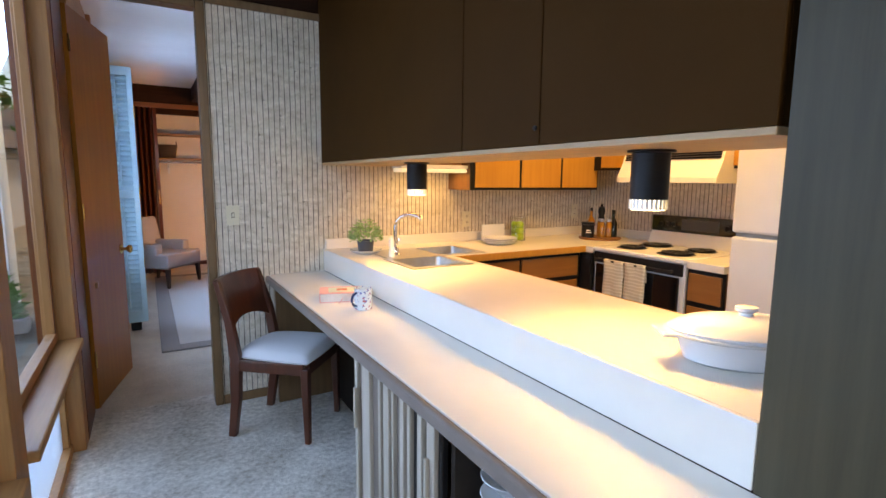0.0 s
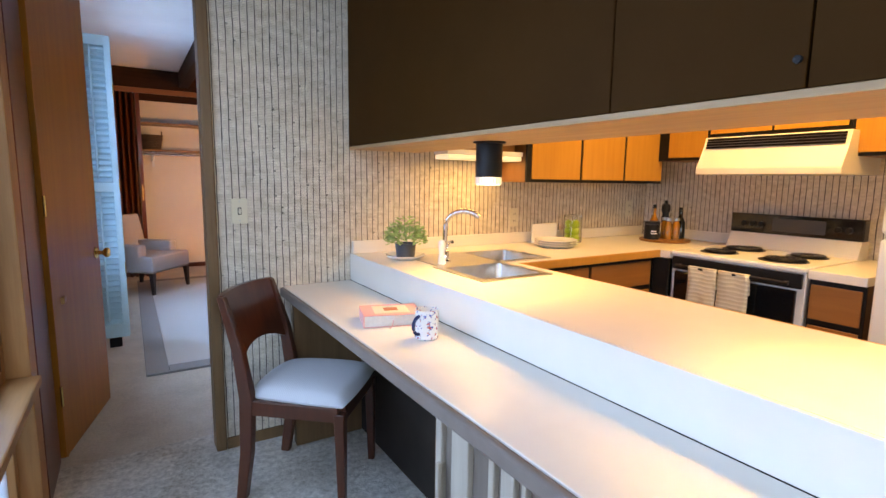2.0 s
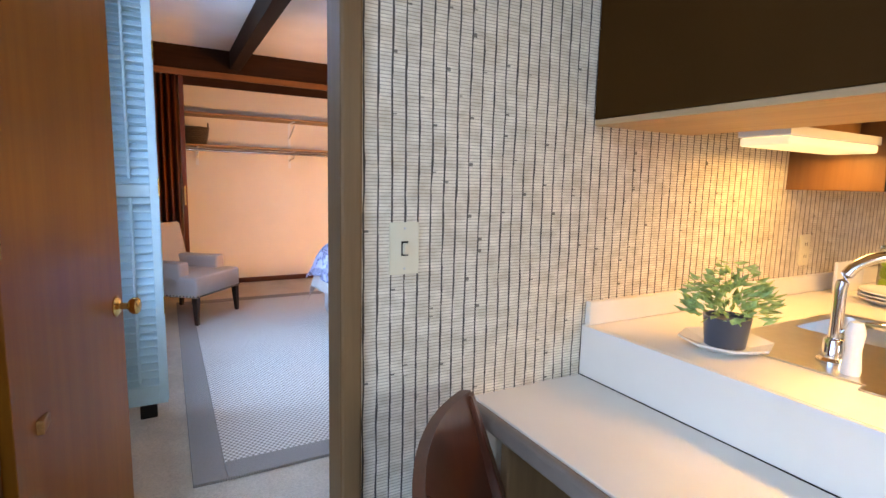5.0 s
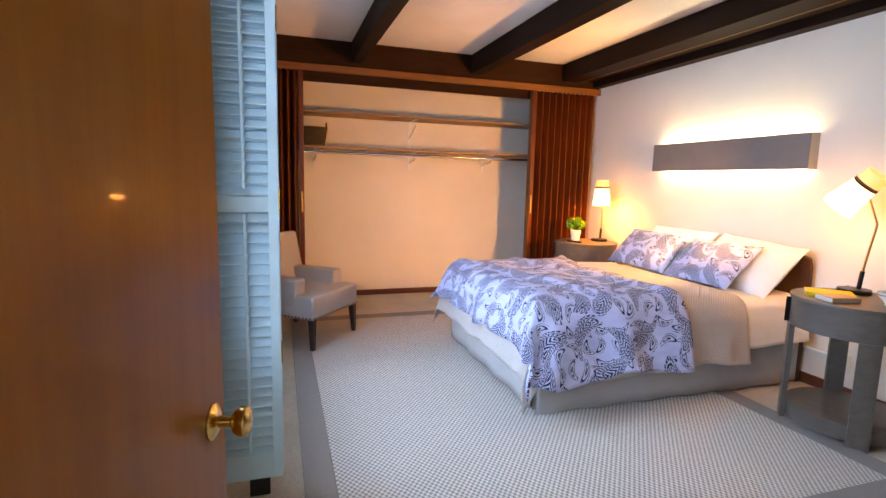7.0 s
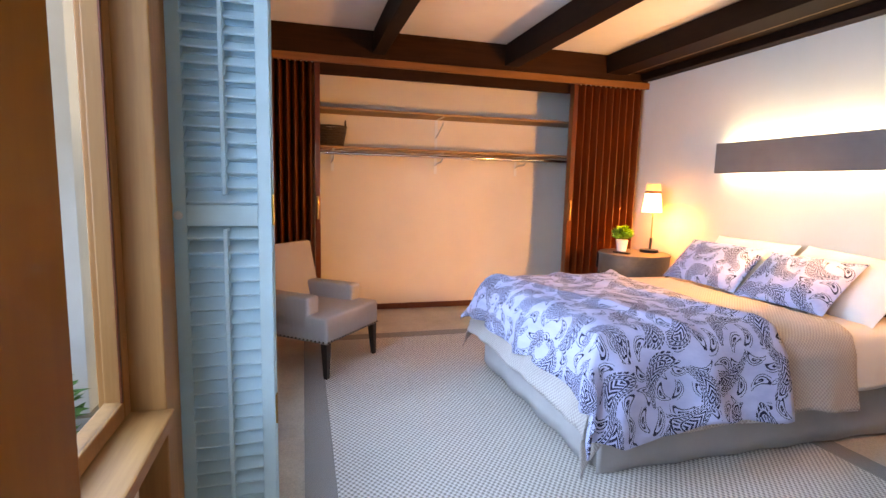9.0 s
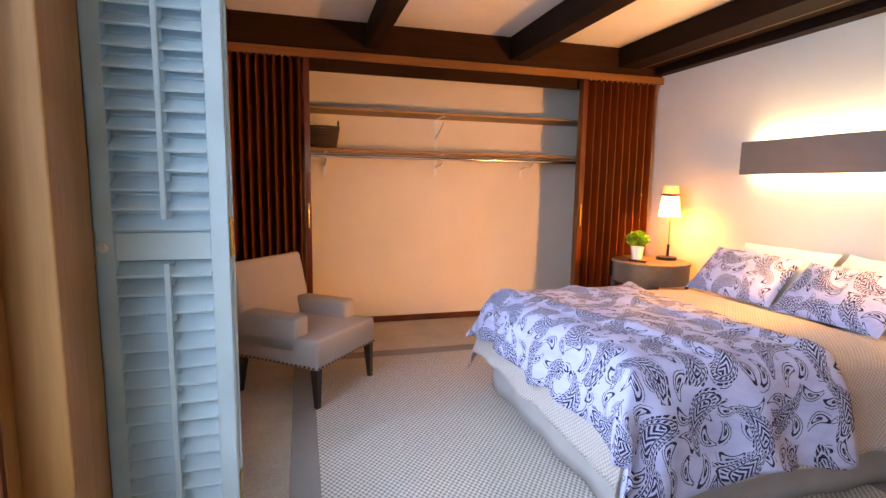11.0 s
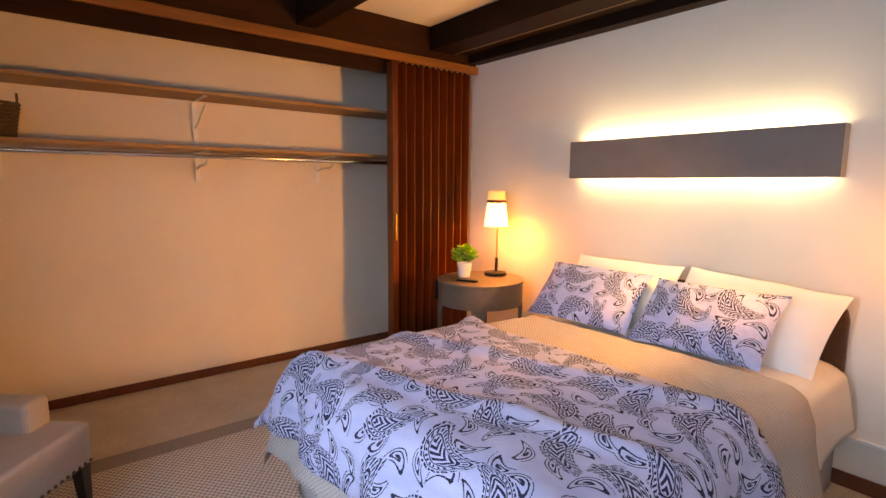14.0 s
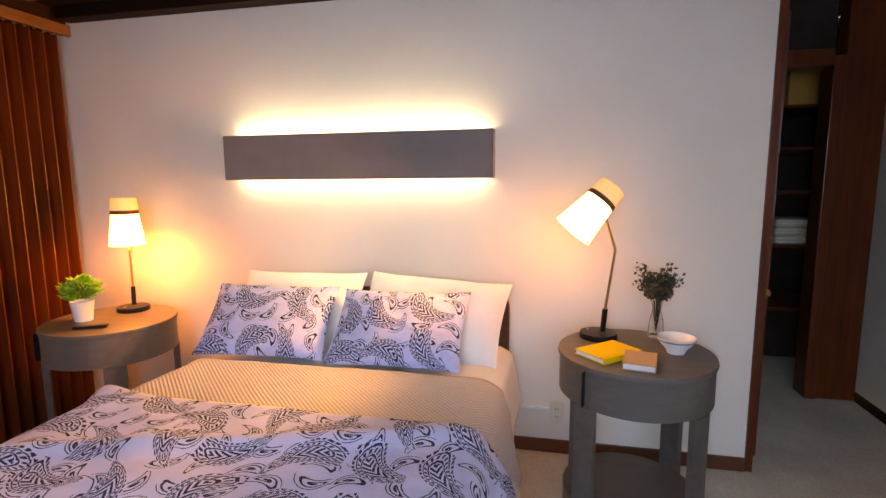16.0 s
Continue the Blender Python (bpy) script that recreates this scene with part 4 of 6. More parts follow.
def ceiling_fixture():
    c = thing("ceiling_light", pose(2.65, 3.1, 2.35), "flat white ceiling light over the kitchen floor", "ceiling lamp")
    boxp("frame", (-0.48, 0.48, -0.68, 0.68, 0.0, 0.40), M["enamel"], c, 0.005)
    boxp("diffuser", (-0.45, 0.45, -0.65, 0.65, -0.008, -0.001), M["diffuser"], c, 0.002)


ceiling_fixture()


def plate_cover(m, kind, label):
    p = thing(kind, m, label, "wall plate")
    boxp("plate", (-0.035, 0.035, -0.006, 0.0, -0.057, 0.057), M["ivory"], p, 0.002)
    if kind == "light_switch":
        boxp("toggle", (-0.005, 0.005, -0.016, -0.004, -0.012, 0.012), M["ivory"], p, 0.002)
        boxp("slot", (-0.008, 0.008, -0.0068, -0.0055, -0.016, 0.016), M["black"], p, 0)
    else:
        for z in (-0.022, 0.022):
            boxp("socket", (-0.016, 0.016, -0.009, -0.005, z - 0.014, z + 0.014), M["ivory"], p, 0.002)
            boxp("slot", (-0.008, -0.005, -0.0095, -0.008, z - 0.006, z + 0.006), M["black"], p, 0)
            boxp("slot", (0.005, 0.008, -0.0095, -0.008, z - 0.006, z + 0.006), M["black"], p, 0)
    for z in (-0.044, 0.044):
        part("screw", lathe(bmesh.new(), [(0, 0), (0.003, 0), (0, 0.001)], 8, at=(0, -0.006, z), turn=Matrix.Rotation(radians(90), 3, "X")), M["steel"], p)


M["ivory"] = plain("ivory_plastic", (0.70, 0.64, 0.48), 0.4, vary=0.03, bump_s=0)
plate_cover(pose(0.735, YW - 0.001, 1.137), "light_switch", "ivory toggle light switch on bamboo wallpaper")
plate_cover(pose(2.36, YW - 0.001, 1.065), "wall_outlet", "ivory double socket on bamboo wallpaper")
plate_cover(pose(3.45, YW - 0.001, 1.10), "wall_outlet", "ivory double socket near the kitchen corner")


# ---------- things on the worktop and desk ----------
def leaf_cloud(bm, n, rad, h, leaf, seed, base=0.0, droop=0.3, sphere=False):
    r = random.Random(seed)
    for i in range(n):
        a = r.uniform(0, 2 * math.pi)
        if sphere:
            u = r.uniform(-0.6, 1)
            d = rad * r.uniform(0.45, 1.0)
            c = Vector((d * math.cos(a) * math.sqrt(1 - u * u), d * math.sin(a) * math.sqrt(1 - u * u), base + h * (0.5 + 0.5 * u * r.uniform(0.7, 1))))
        else:
            d = rad * math.sqrt(r.uniform(0.02, 1))
            c = Vector((d * math.cos(a), d * math.sin(a), base + h * r.uniform(0.2, 1.0) * (1 - 0.5 * (d / rad) ** 2)))
        dirv = Vector((math.cos(a), math.sin(a), r.uniform(-droop, 1.0))).normalized()
        side = dirv.cross(Vector((r.uniform(-1, 1), r.uniform(-1, 1), 1))).normalized()
        up = side.cross(dirv)
        L = leaf * r.uniform(0.7, 1.3)
        w = L * 0.42
        p = [c - dirv * L * 0.5, c + side * w * 0.5 - up * w * 0.12, c + dirv * L * 0.5, c - side * w * 0.5 - up * w * 0.12, c + up * w * 0.10]
        v = [bm.verts.new(q) for q in p]
        for k in range(4):
            bm.faces.new((v[k], v[(k + 1) % 4], v[4]))
    return bm


def small_plant():
    p = thing("potted_plant", pose(1.44, 4.22, 0.9055), "small leafy green plant in a dark pot on a white dish", "plant")
    dish = bmesh.new()
    lathe(dish, [(0, 0.0), (0.055, 0.0), (0.10, 0.018), (0.104, 0.024), (0.098, 0.022), (0.055, 0.008), (0, 0.008)], 8)
    part("dish", dish, M["ceramic"], p, "white scalloped dish")
    part("pot", lathe(bmesh.new(), [(0, 0.009), (0.044, 0.009), (0.052, 0.08), (0.047, 0.08), (0.044, 0.07), (0, 0.07)], 24), M["dark_pot"], p, smooth=True)
    part("foliage", leaf_cloud(bmesh.new(), 330, 0.10, 0.15, 0.034, 3, 0.065), M["leaf_pale"], p)


small_plant()


def mug():
    c = thing("mug", pose(1.13, 3.47, 0.7665, 0, 0, 200), "white mug with a blue and red flower pattern", "mug")
    part("cup", lathe(bmesh.new(), [(0, 0), (0.036, 0), (0.040, 0.004), (0.040, 0.098), (0.037, 0.098), (0.036, 0.008), (0, 0.008)], 32), M["floral"], c, smooth=True)
    part("handle", tube(bmesh.new(), [(0.039 + 0.028 * math.sin(a), 0, 0.05 + 0.03 * math.cos(a)) for a in [i * math.pi / 10 for i in range(11)]], 0.006, 8), M["navy"], c, "dark blue handle", True)


def floral():
    m, t, b = node_mat("floral_glaze", (0.8, 0.8, 0.8), 0.2)
    v = tex_coord(t)
    n1 = noise_tex(t, v, 75, 3)
    n2 = noise_tex(t, tex_coord(t, (1.3, 1.3, 1.3)), 60, 2)
    c = ramp(t, n1, [(0.57, (0.80, 0.80, 0.79)), (0.60, (0.10, 0.16, 0.42))])
    c = mixc(t, ramp(t, n2, [(0.62, 0.0), (0.64, 1.0)]), c, (0.60, 0.14, 0.12))
    link(t, c, b.inputs["Base Color"])
    return m


M["floral"] = floral()
M["navy"] = plain("navy_glaze", (0.02, 0.03, 0.09), 0.2, bump_s=0)
mug()


def book(m, w, d, h, cover, label, pages=None, ribbon=False, panel=False, group=""):
    b = thing("book", m, label, "book", group)
    cv = bmesh.new()
    add_box(cv, 0, w, 0, d, 0, 0.003, 0.001)
    add_box(cv, 0, w, 0, d, h - 0.003, h, 0.001)
    add_box(cv, 0, 0.004, 0, d, 0.003, h - 0.003)
    part("cover", cv, cover, b)
    boxp("page_block", (0.0045, w - 0.005, 0.004, d - 0.004, 0.0032, h - 0.0032), M["pages"], b, 0)
    if panel:
        boxp("title_panel", (w * 0.2, w * 0.8, d * 0.16, d * 0.84, h + 0.0002, h + 0.0012), M["mint"], b, 0)
        boxp("picture", (w * 0.38, w * 0.62, d * 0.36, d * 0.64, h + 0.0013, h + 0.002), M["rust"], b, 0)
    if ribbon:
        part("ribbon", tube(bmesh.new(), [(w * 0.5, 0.003, h * 0.5), (w * 0.47, -0.018, 0.012), (w * 0.42, -0.03, 0.003)], 0.002, 6), cover, b)


M["pink"] = plain("pink_cloth", (0.80, 0.42, 0.38), 0.6, vary=0.05)
M["pages"] = plain("page_edges", (0.74, 0.70, 0.64), 0.8, vary=0.06, scale=80)
M["mint"] = plain("mint_paper", (0.62, 0.66, 0.52), 0.6, vary=0.04)
M["rust"] = plain("rust_print", (0.50, 0.16, 0.09), 0.6)
M["yellow"] = plain("yellow_cloth", (0.75, 0.50, 0.02), 0.5, vary=0.05)
M["tan_book"] = plain("tan_cover", (0.48, 0.33, 0.20), 0.6, vary=0.08)
book(pose(0.985, 3.665, 0.7665, 0, 0, -17), 0.215, 0.155, 0.045, M["pink"], "thick pink hardback book with a ribbon lying on the desk", ribbon=True, panel=True)


def casserole():
    c = thing("casserole_dish", pose(1.575, 2.02, 0.9055, 0, 0, -35) @ Matrix.Diagonal((1.10, 0.95, 0.84, 1)), "oval white lidded casserole dish on the worktop", "dish")
    part("bowl", lathe(bmesh.new(), [(0, 0), (0.10, 0), (0.115, 0.01), (0.132, 0.078), (0.150, 0.086), (0.157, 0.094), (0.150, 0.097), (0.0, 0.095)], 36, 1.12, 0.85), M["ceramic"], c, smooth=True)
    part("lid", lathe(bmesh.new(), [(0.146, 0.096), (0.15, 0.103), (0.12, 0.125), (0.06, 0.14), (0.0, 0.143)], 36, 1.12, 0.85), M["ceramic"], c, "domed white lid", True)
    part("knob", lathe(bmesh.new(), [(0.016, 0.141), (0.014, 0.15), (0.024, 0.158), (0.024, 0.168), (0.0, 0.172)], 20), M["ceramic"], c, smooth=True)
    for s in (-1, 1):
        boxp("ear", (s * 0.15, s * 0.195, -0.05, 0.05, 0.083, 0.094), M["ceramic"], c, 0.005)


casserole()


def plates():
    p = thing("plate_stack", pose(2.46, 4.24, 0.9055), "short stack of white plates on the worktop", "plates")
    for i in range(3):
        z = i * 0.012
        part("plate", lathe(bmesh.new(), [(0, z), (0.08, z), (0.125, z + 0.018), (0.127, z + 0.022), (0.08, z + 0.008), (0, z + 0.008)], 36), M["ceramic"], p, smooth=True)


plates()
tagged(boxp("cutting_board", (2.45, 2.66, 4.44, 4.452, 0.9055, 1.025), M["ceramic"], None, 0.004), "small white board leaning upright by the upstand", "board")


def canister():
    c = thing("glass_canister", pose(2.72, 4.36, 0.9055), "glass jar filled with green limes", "jar")
    g = part("jar", lathe(bmesh.new(), [(0, 0), (0.055, 0), (0.058, 0.005), (0.058, 0.165), (0.055, 0.165), (0.055, 0.006), (0, 0.006)], 28), M["clear"], c, "clear glass", True)
    g.visible_shadow = False
    r = random.Random(2)
    for i in range(9):
        a, z = i * 2.1, 0.033 + 0.042 * (i // 3)
        bm = bmesh.new()
        bmesh.ops.create_icosphere(bm, subdivisions=2, radius=0.025, matrix=Matrix.Translation((0.028 * math.cos(a), 0.028 * math.sin(a), z)) @ Matrix.Diagonal((1, 1, 1.15, 1)))
        part("lime", bm, M["lime"], c, smooth=True)
    part("lid", lathe(bmesh.new(), [(0, 0.166), (0.058, 0.166), (0.058, 0.178), (0, 0.180)], 28), M["clear"], c, smooth=True)


M["lime"] = plain("lime_skin", (0.34, 0.46, 0.03), 0.4, vary=0.15, scale=40)
canister()


def bottle(m, prof, mat, name, label, cap=None):
    b = thing(name, m, label, name.replace("_", " "))
    part("body", lathe(bmesh.new(), prof, 20), mat, b, smooth=True)
    if cap:
        part("cap", lathe(bmesh.new(), cap[0], 16), cap[1], b, smooth=True)
    return b


TX, TY = 3.36, 4.14
t = thing("round_tray", pose(TX, TY, 0.9055), "round brown wooden tray holding seasonings", "tray")
part("board", lathe(bmesh.new(), [(0, 0), (0.155, 0), (0.16, 0.006), (0.16, 0.014), (0.15, 0.016), (0, 0.012)], 36), M["cab_front"], t, smooth=True)
M["oil"] = plain("amber_oil", (0.36, 0.15, 0.02), 0.15, bump_s=0)
M["dark_bottle"] = plain("dark_bottle", (0.012, 0.014, 0.008), 0.1, bump_s=0)
zt = 0.9055 + 0.015
cn = bottle(pose(TX - 0.10, TY + 0.03, zt), [(0, 0), (0.048, 0), (0.048, 0.098), (0, 0.10)], M["black"], "black_canister", "black tin canister with white lettering", ([(0, 0.1005), (0.05, 0.1005), (0.05, 0.118), (0, 0.12)], M["black"]))
for z, w in ((0.055, 0.030), (0.040, 0.038)):
    bar = bmesh.new()
    for k in range(5):
        a = radians(215 + k * w * 260)
        add_box(bar, 0.0478, 0.0488, -0.0035, 0.0035, z - 0.004, z + 0.004)
        bar.verts.ensure_lookup_table()
        bmesh.ops.rotate(bar, verts=bar.verts[-8:], matrix=Matrix.Rotation(a, 3, "Z"), cent=(0, 0, 0))
    part("lettering", bar, M["ceramic"], cn)
for dx, dy in ((-0.012, -0.03), (0.035, -0.055), (0.02, 0.02)):
    bottle(pose(TX + dx, TY + dy, zt), [(0, 0), (0.023, 0), (0.023, 0.10), (0.014, 0.12), (0, 0.122)], M["oil"], "spice_jar", "glass spice jar with amber contents and a steel lid", ([(0, 0.122), (0.02, 0.1225), (0.02, 0.14), (0, 0.142)], M["steel"]))
bottle(pose(TX - 0.02, TY + 0.075, zt), [(0, 0), (0.026, 0), (0.026, 0.12), (0.010, 0.16), (0.010, 0.20), (0, 0.20)], M["oil"], "oil_bottle", "tall amber glass oil bottle", ([(0, 0.2005), (0.012, 0.2005), (0.012, 0.225), (0, 0.226)], M["black"]))
bottle(pose(TX + 0.065, TY + 0.05, zt), [(0, 0), (0.03, 0), (0.03, 0.02), (0.022, 0.06), (0.026, 0.14), (0.020, 0.16), (0.029, 0.19), (0.026, 0.225), (0.010, 0.235), (0.012, 0.25), (0, 0.257)], M["black"], "pepper_mill", "tall black wooden pepper mill")
bottle(pose(TX + 0.10, TY - 0.04, zt), [(0, 0), (0.032, 0), (0.032, 0.11), (0.012, 0.15), (0.012, 0.19), (0, 0.19)], M["dark_bottle"], "oil_bottle", "dark green glass oil bottle", ([(0, 0.1905), (0.014, 0.1905), (0.014, 0.21), (0, 0.211)], M["black"]))


def crockery():
    for k, (x, y) in enumerate(((1.10, 2.34), (1.13, 2.22))):
        s = thing("bowl_stack", pose(x, y, 0.4205), "stack of white bowls and cups in the cabinet", "bowls", "crockery in the cabinet")
        for i in range(3):
            z = i * 0.052
            part("bowl", lathe(bmesh.new(), [(0, z), (0.03, z), (0.06, z + 0.03), (0.078, z + 0.046), (0.076, z + 0.048), (0.05, z + 0.03), (0, z + 0.02)], 28), M["ceramic"], s, smooth=True)
    s = thing("serving_plate", pose(1.07, 2.12, 0.4205), "wide white serving plate in the cabinet", "plate", "crockery in the cabinet")
    part("plate", lathe(bmesh.new(), [(0, 0), (0.07, 0), (0.12, 0.03), (0.122, 0.034), (0.07, 0.010), (0, 0.008)], 32), M["ceramic"], s, smooth=True)
    part("band", lathe(bmesh.new(), [(0.085, 0.0165), (0.09, 0.0195), (0.088, 0.0205), (0.083, 0.0175)], 32), M["black"], s, smooth=True)


crockery()


def dining_chair():
    c = thing("dining_chair", pose(0.930, 4.070, 0, 0, 0, -131), "dark-stained wooden dining chair with a pale padded seat", "chair")
    W = M["cherry"]
    for s in (-1, 1):
        bm = bmesh.new()
        pts = [(s * 0.190, -0.235, 0.0), (s * 0.192, -0.205, 0.20), (s * 0.192, -0.195, 0.43), (s * 0.192, -0.225, 0.62), (s * 0.190, -0.290, 0.832)]
        hw = [(0.017, 0.020), (0.018, 0.024), (0.019, 0.028), (0.017, 0.022), (0.014, 0.014)]
        rings = []
        for (x, y, z), (a, b) in zip(pts, hw):
            rings.append([bm.verts.new((x + p * a, y + q * b, z)) for p, q in ((-1, -1), (1, -1), (1, 1), (-1, 1))])
        for r0, r1 in zip(rings, rings[1:]):
            for i in range(4):
                j = (i + 1) % 4
                bm.faces.new((r0[i], r0[j], r1[j], r1[i]))
        bm.faces.new(rings[0][::-1])
        bm.faces.new(rings[-1])
        bmesh.ops.bevel(bm, geom=list(bm.edges), offset=0.003, segments=1, affect="EDGES")
        part("back_leg", bm, W, c)
        bm = bmesh.new()
        r0 = [bm.verts.new((s * 0.190 + p * 0.014, 0.19 + q * 0.014, 0)) for p, q in ((-1, -1), (1, -1), (1, 1), (-1, 1))]
        r1 = [bm.verts.new((s * 0.188 + p * 0.021, 0.185 + q * 0.021, 0.40)) for p, q in ((-1, -1), (1, -1), (1, 1), (-1, 1))]
        for i in range(4):
            j = (i + 1) % 4
            bm.faces.new((r0[i], r0[j], r1[j], r1[i]))
        bm.faces.new(r0[::-1])
        bm.faces.new(r1)
        bmesh.ops.bevel(bm, geom=list(bm.edges), offset=0.003, segments=1, affect="EDGES")
        part("front_leg", bm, W, c)
        boxp("side_rail", (s * 0.196 - 0.011, s * 0.196 + 0.011, -0.19, 0.18, 0.365, 0.425), W, c, 0.004)
    boxp("front_rail", (-0.175, 0.175, 0.178, 0.202, 0.365, 0.425), W, c, 0.004)
    boxp("back_rail", (-0.175, 0.175, -0.205, -0.185, 0.365, 0.425), W, c, 0.004)
    # curved backrest with an arched lower edge
    bm = bmesh.new()
    n = 14
    fr, bk = [], []
    for i in range(n + 1):
        u = -1 + 2 * i / n
        x = u * 0.195
        curve = -0.028 * (1 - u * u)
        zb = 0.56 + 0.055 * (1 - abs(u) ** 2.2)
        zt2 = 0.838 + 0.006 * (1 - u * u)
        col = []
        for z in (zb, zb + (zt2 - zb) * 0.5, zt2):
            y = -0.215 - (z - 0.565) * 0.28 + curve
            col.append((bm.verts.new((x, y + 0.010, z)), bm.verts.new((x, y - 0.010, z))))
        fr.append(col)
    for a, b in zip(fr, fr[1:]):
        for k in range(2):
            bm.faces.new((a[k][0], b[k][0], b[k + 1][0], a[k + 1][0]))
            bm.faces.new((a[k][1], a[k + 1][1], b[k + 1][1], b[k][1]))
        bm.faces.new((a[0][0], a[0][1], b[0][1], b[0][0]))
        bm.faces.new((a[2][0], b[2][0], b[2][1], a[2][1]))
    for e in (fr[0], fr[-1]):
        for k in range(2):
            bm.faces.new((e[k][0], e[k][1], e[k + 1][1], e[k + 1][0]))
    part("backrest", bm, W, c, "curved solid backrest", True)
    bm = bmesh.new()
    N = 20
    top = []
    for i in range(N + 1):
        row = []
        for j in range(N + 1):
            u, v = -1 + 2 * i / N, -1 + 2 * j / N
            x = u * 0.218 * (0.93 + 0.07 * v) * (1 - 0.04 * v * v)
            y = v * 0.205 * (1 + 0.0 * u) + 0.012 * (1 - u * u) * (1 if v > 0 else -1) * abs(v)
            k = (1 - abs(u) ** 3.5) * (1 - abs(v) ** 3.5)
            row.append(bm.verts.new((x, y, 0.436 + 0.058 * max(0, k) ** 0.45)))
        top.append(row)
    for i in range(N):
        for j in range(N):
            bm.faces.new((top[i][j], top[i + 1][j], top[i + 1][j + 1], top[i][j + 1]))
    rim = [top[i][0] for i in range(N + 1)] + [top[N][j] for j in range(1, N + 1)] + [top[i][N] for i in range(N - 1, -1, -1)] + [top[0][j] for j in range(N - 1, 0, -1)]
    low = [bm.verts.new((v.co.x * 0.97, v.co.y * 0.97, 0.4255)) for v in rim]
    for i in range(len(rim)):
        j = (i + 1) % len(rim)
        bm.faces.new((rim[i], low[i], low[j], rim[j]))
    bm.faces.new(low)
    part("seat", bm, M["seat_cloth"], c, "pale woven padded seat", True)


dining_chair()

# ---------- bedroom ----------
NZ = 0.73


def rug():
    r = thing("area_rug", pose(0, 0, 0), "pale woven area rug with a grey cloth border", "rug")
    x0, x1, y0, y1, b = 0.335, 3.03, 5.715, 9.20, 0.135
    boxp("field", (x0 + b, x1 - b, y0 + b, y1 - b, -0.004, 0.010), M["rug"], r, 0)
    bd = bmesh.new()
    add_box(bd, x0, x0 + b - 0.001, y0, y1, -0.004, 0.012, 0.003)
    add_box(bd, x1 - b + 0.001, x1, y0, y1, -0.004, 0.012, 0.003)
    add_box(bd, x0 + b, x1 - b, y0, y0 + b - 0.001, -0.004, 0.012, 0.003)
    add_box(bd, x0 + b, x1 - b, y1 - b + 0.001, y1, -0.004, 0.012, 0.003)
    part("border", bd, M["rug_border"], r, "grey cloth border")


rug()


def drape(name, mat, parent, x0, x1, y0, y1, top, dfoot, dnear, dfar, seed, lift=0.0, res=0.022, folds=0.022, hem=0.03, ridges=0.0, label="", thick=0.012, corner=0.35, flare=0.0):
    """Cloth over the bed: from x0 (foot edge) to x1, hanging dfoot over the foot and dnear, dfar over the sides."""
    bm = bmesh.new()
    uvl = bm.loops.layers.uv.new("UVMap")
    W = y1 - y0
    ns, nt = int((x1 - x0 + dfoot) / res), int((W + dnear + dfar) / res)
    grid, uvs = [], {}
    for i in range(ns + 1):
        row = []
        s = -dfoot + (x1 - x0 + dfoot) * i / ns
        for j in range(nt + 1):
            t = -dnear + (W + dnear + dfar) * j / nt
            es = max(0.0, -s)
            et = max(0.0, -t, t - W)
            side = -1 if t < 0 else 1
            w1 = noise.noise(Vector((s * 3.1, t * 3.1, seed)))
            w2 = noise.noise(Vector((s * 9, t * 9, seed + 5)))
            d = max(es, et) + corner * min(es, et)
            k = min(1.0, d / 0.22)
            outx = ((lift + 0.012) * min(1.0, es / 0.09) + 0.55 * es * es + folds * k * (math.sin(t * 17 + 3 * w1 + seed) + 0.4)) if es > 0 else 0.0
            outy = ((lift + 0.012) * min(1.0, et / 0.09) + 0.42 * et * et + folds * k * (math.sin(s * 15 + 3 * w1 + seed * 2) + 0.4)) if et > 0 else 0.0
            if t > W:
                outx += flare * es * et
                outy += 0.6 * flare * es * et
            soft = 0.11
            px = x0 + max(s, 0.0) - outx
            py = y0 + min(max(t, 0.0), W) + side * outy
            edge = min(max(s, 0) if dfoot > 0 else 9, max(min(t, W - t), 0))
            round_off = 0.045 * max(0.0, 1 - edge / soft) ** 2 if d == 0 else 0.045
            z = top + lift - round_off - d * (1 + hem * w1 * 2)
            if d == 0:
                z += 0.010 * w1 + 0.004 * w2
                if ridges:
                    q = (s * 0.96 + t * 0.28 + 0.05 * w1)
                    z += ridges * max(0.0, math.cos(q * 2 * math.pi / 0.46)) ** 5
                    z += ridges * 0.5 * max(0.0, math.cos((s * 0.7 - t * 0.5 + 0.08 * w1) * 2 * math.pi / 0.83)) ** 8
            v = bm.verts.new((px, py, max(z, 0.016)))
            uvs[v] = (s, t)
            row.append(v)
        grid.append(row)
    for i in range(ns):
        for j in range(nt):
            f = bm.faces.new((grid[i][j], grid[i + 1][j], grid[i + 1][j + 1], grid[i][j + 1]))
            for lp in f.loops:
                lp[uvl].uv = uvs[lp.vert]
    o = part(name, bm, mat, parent, label, True)
    md = o.modifiers.new("thick", "SOLIDIFY")
    md.thickness, md.offset = thick, -1
    return o


FX, HX, Y0, Y1 = 1.575, 3.60, 6.82, 8.30


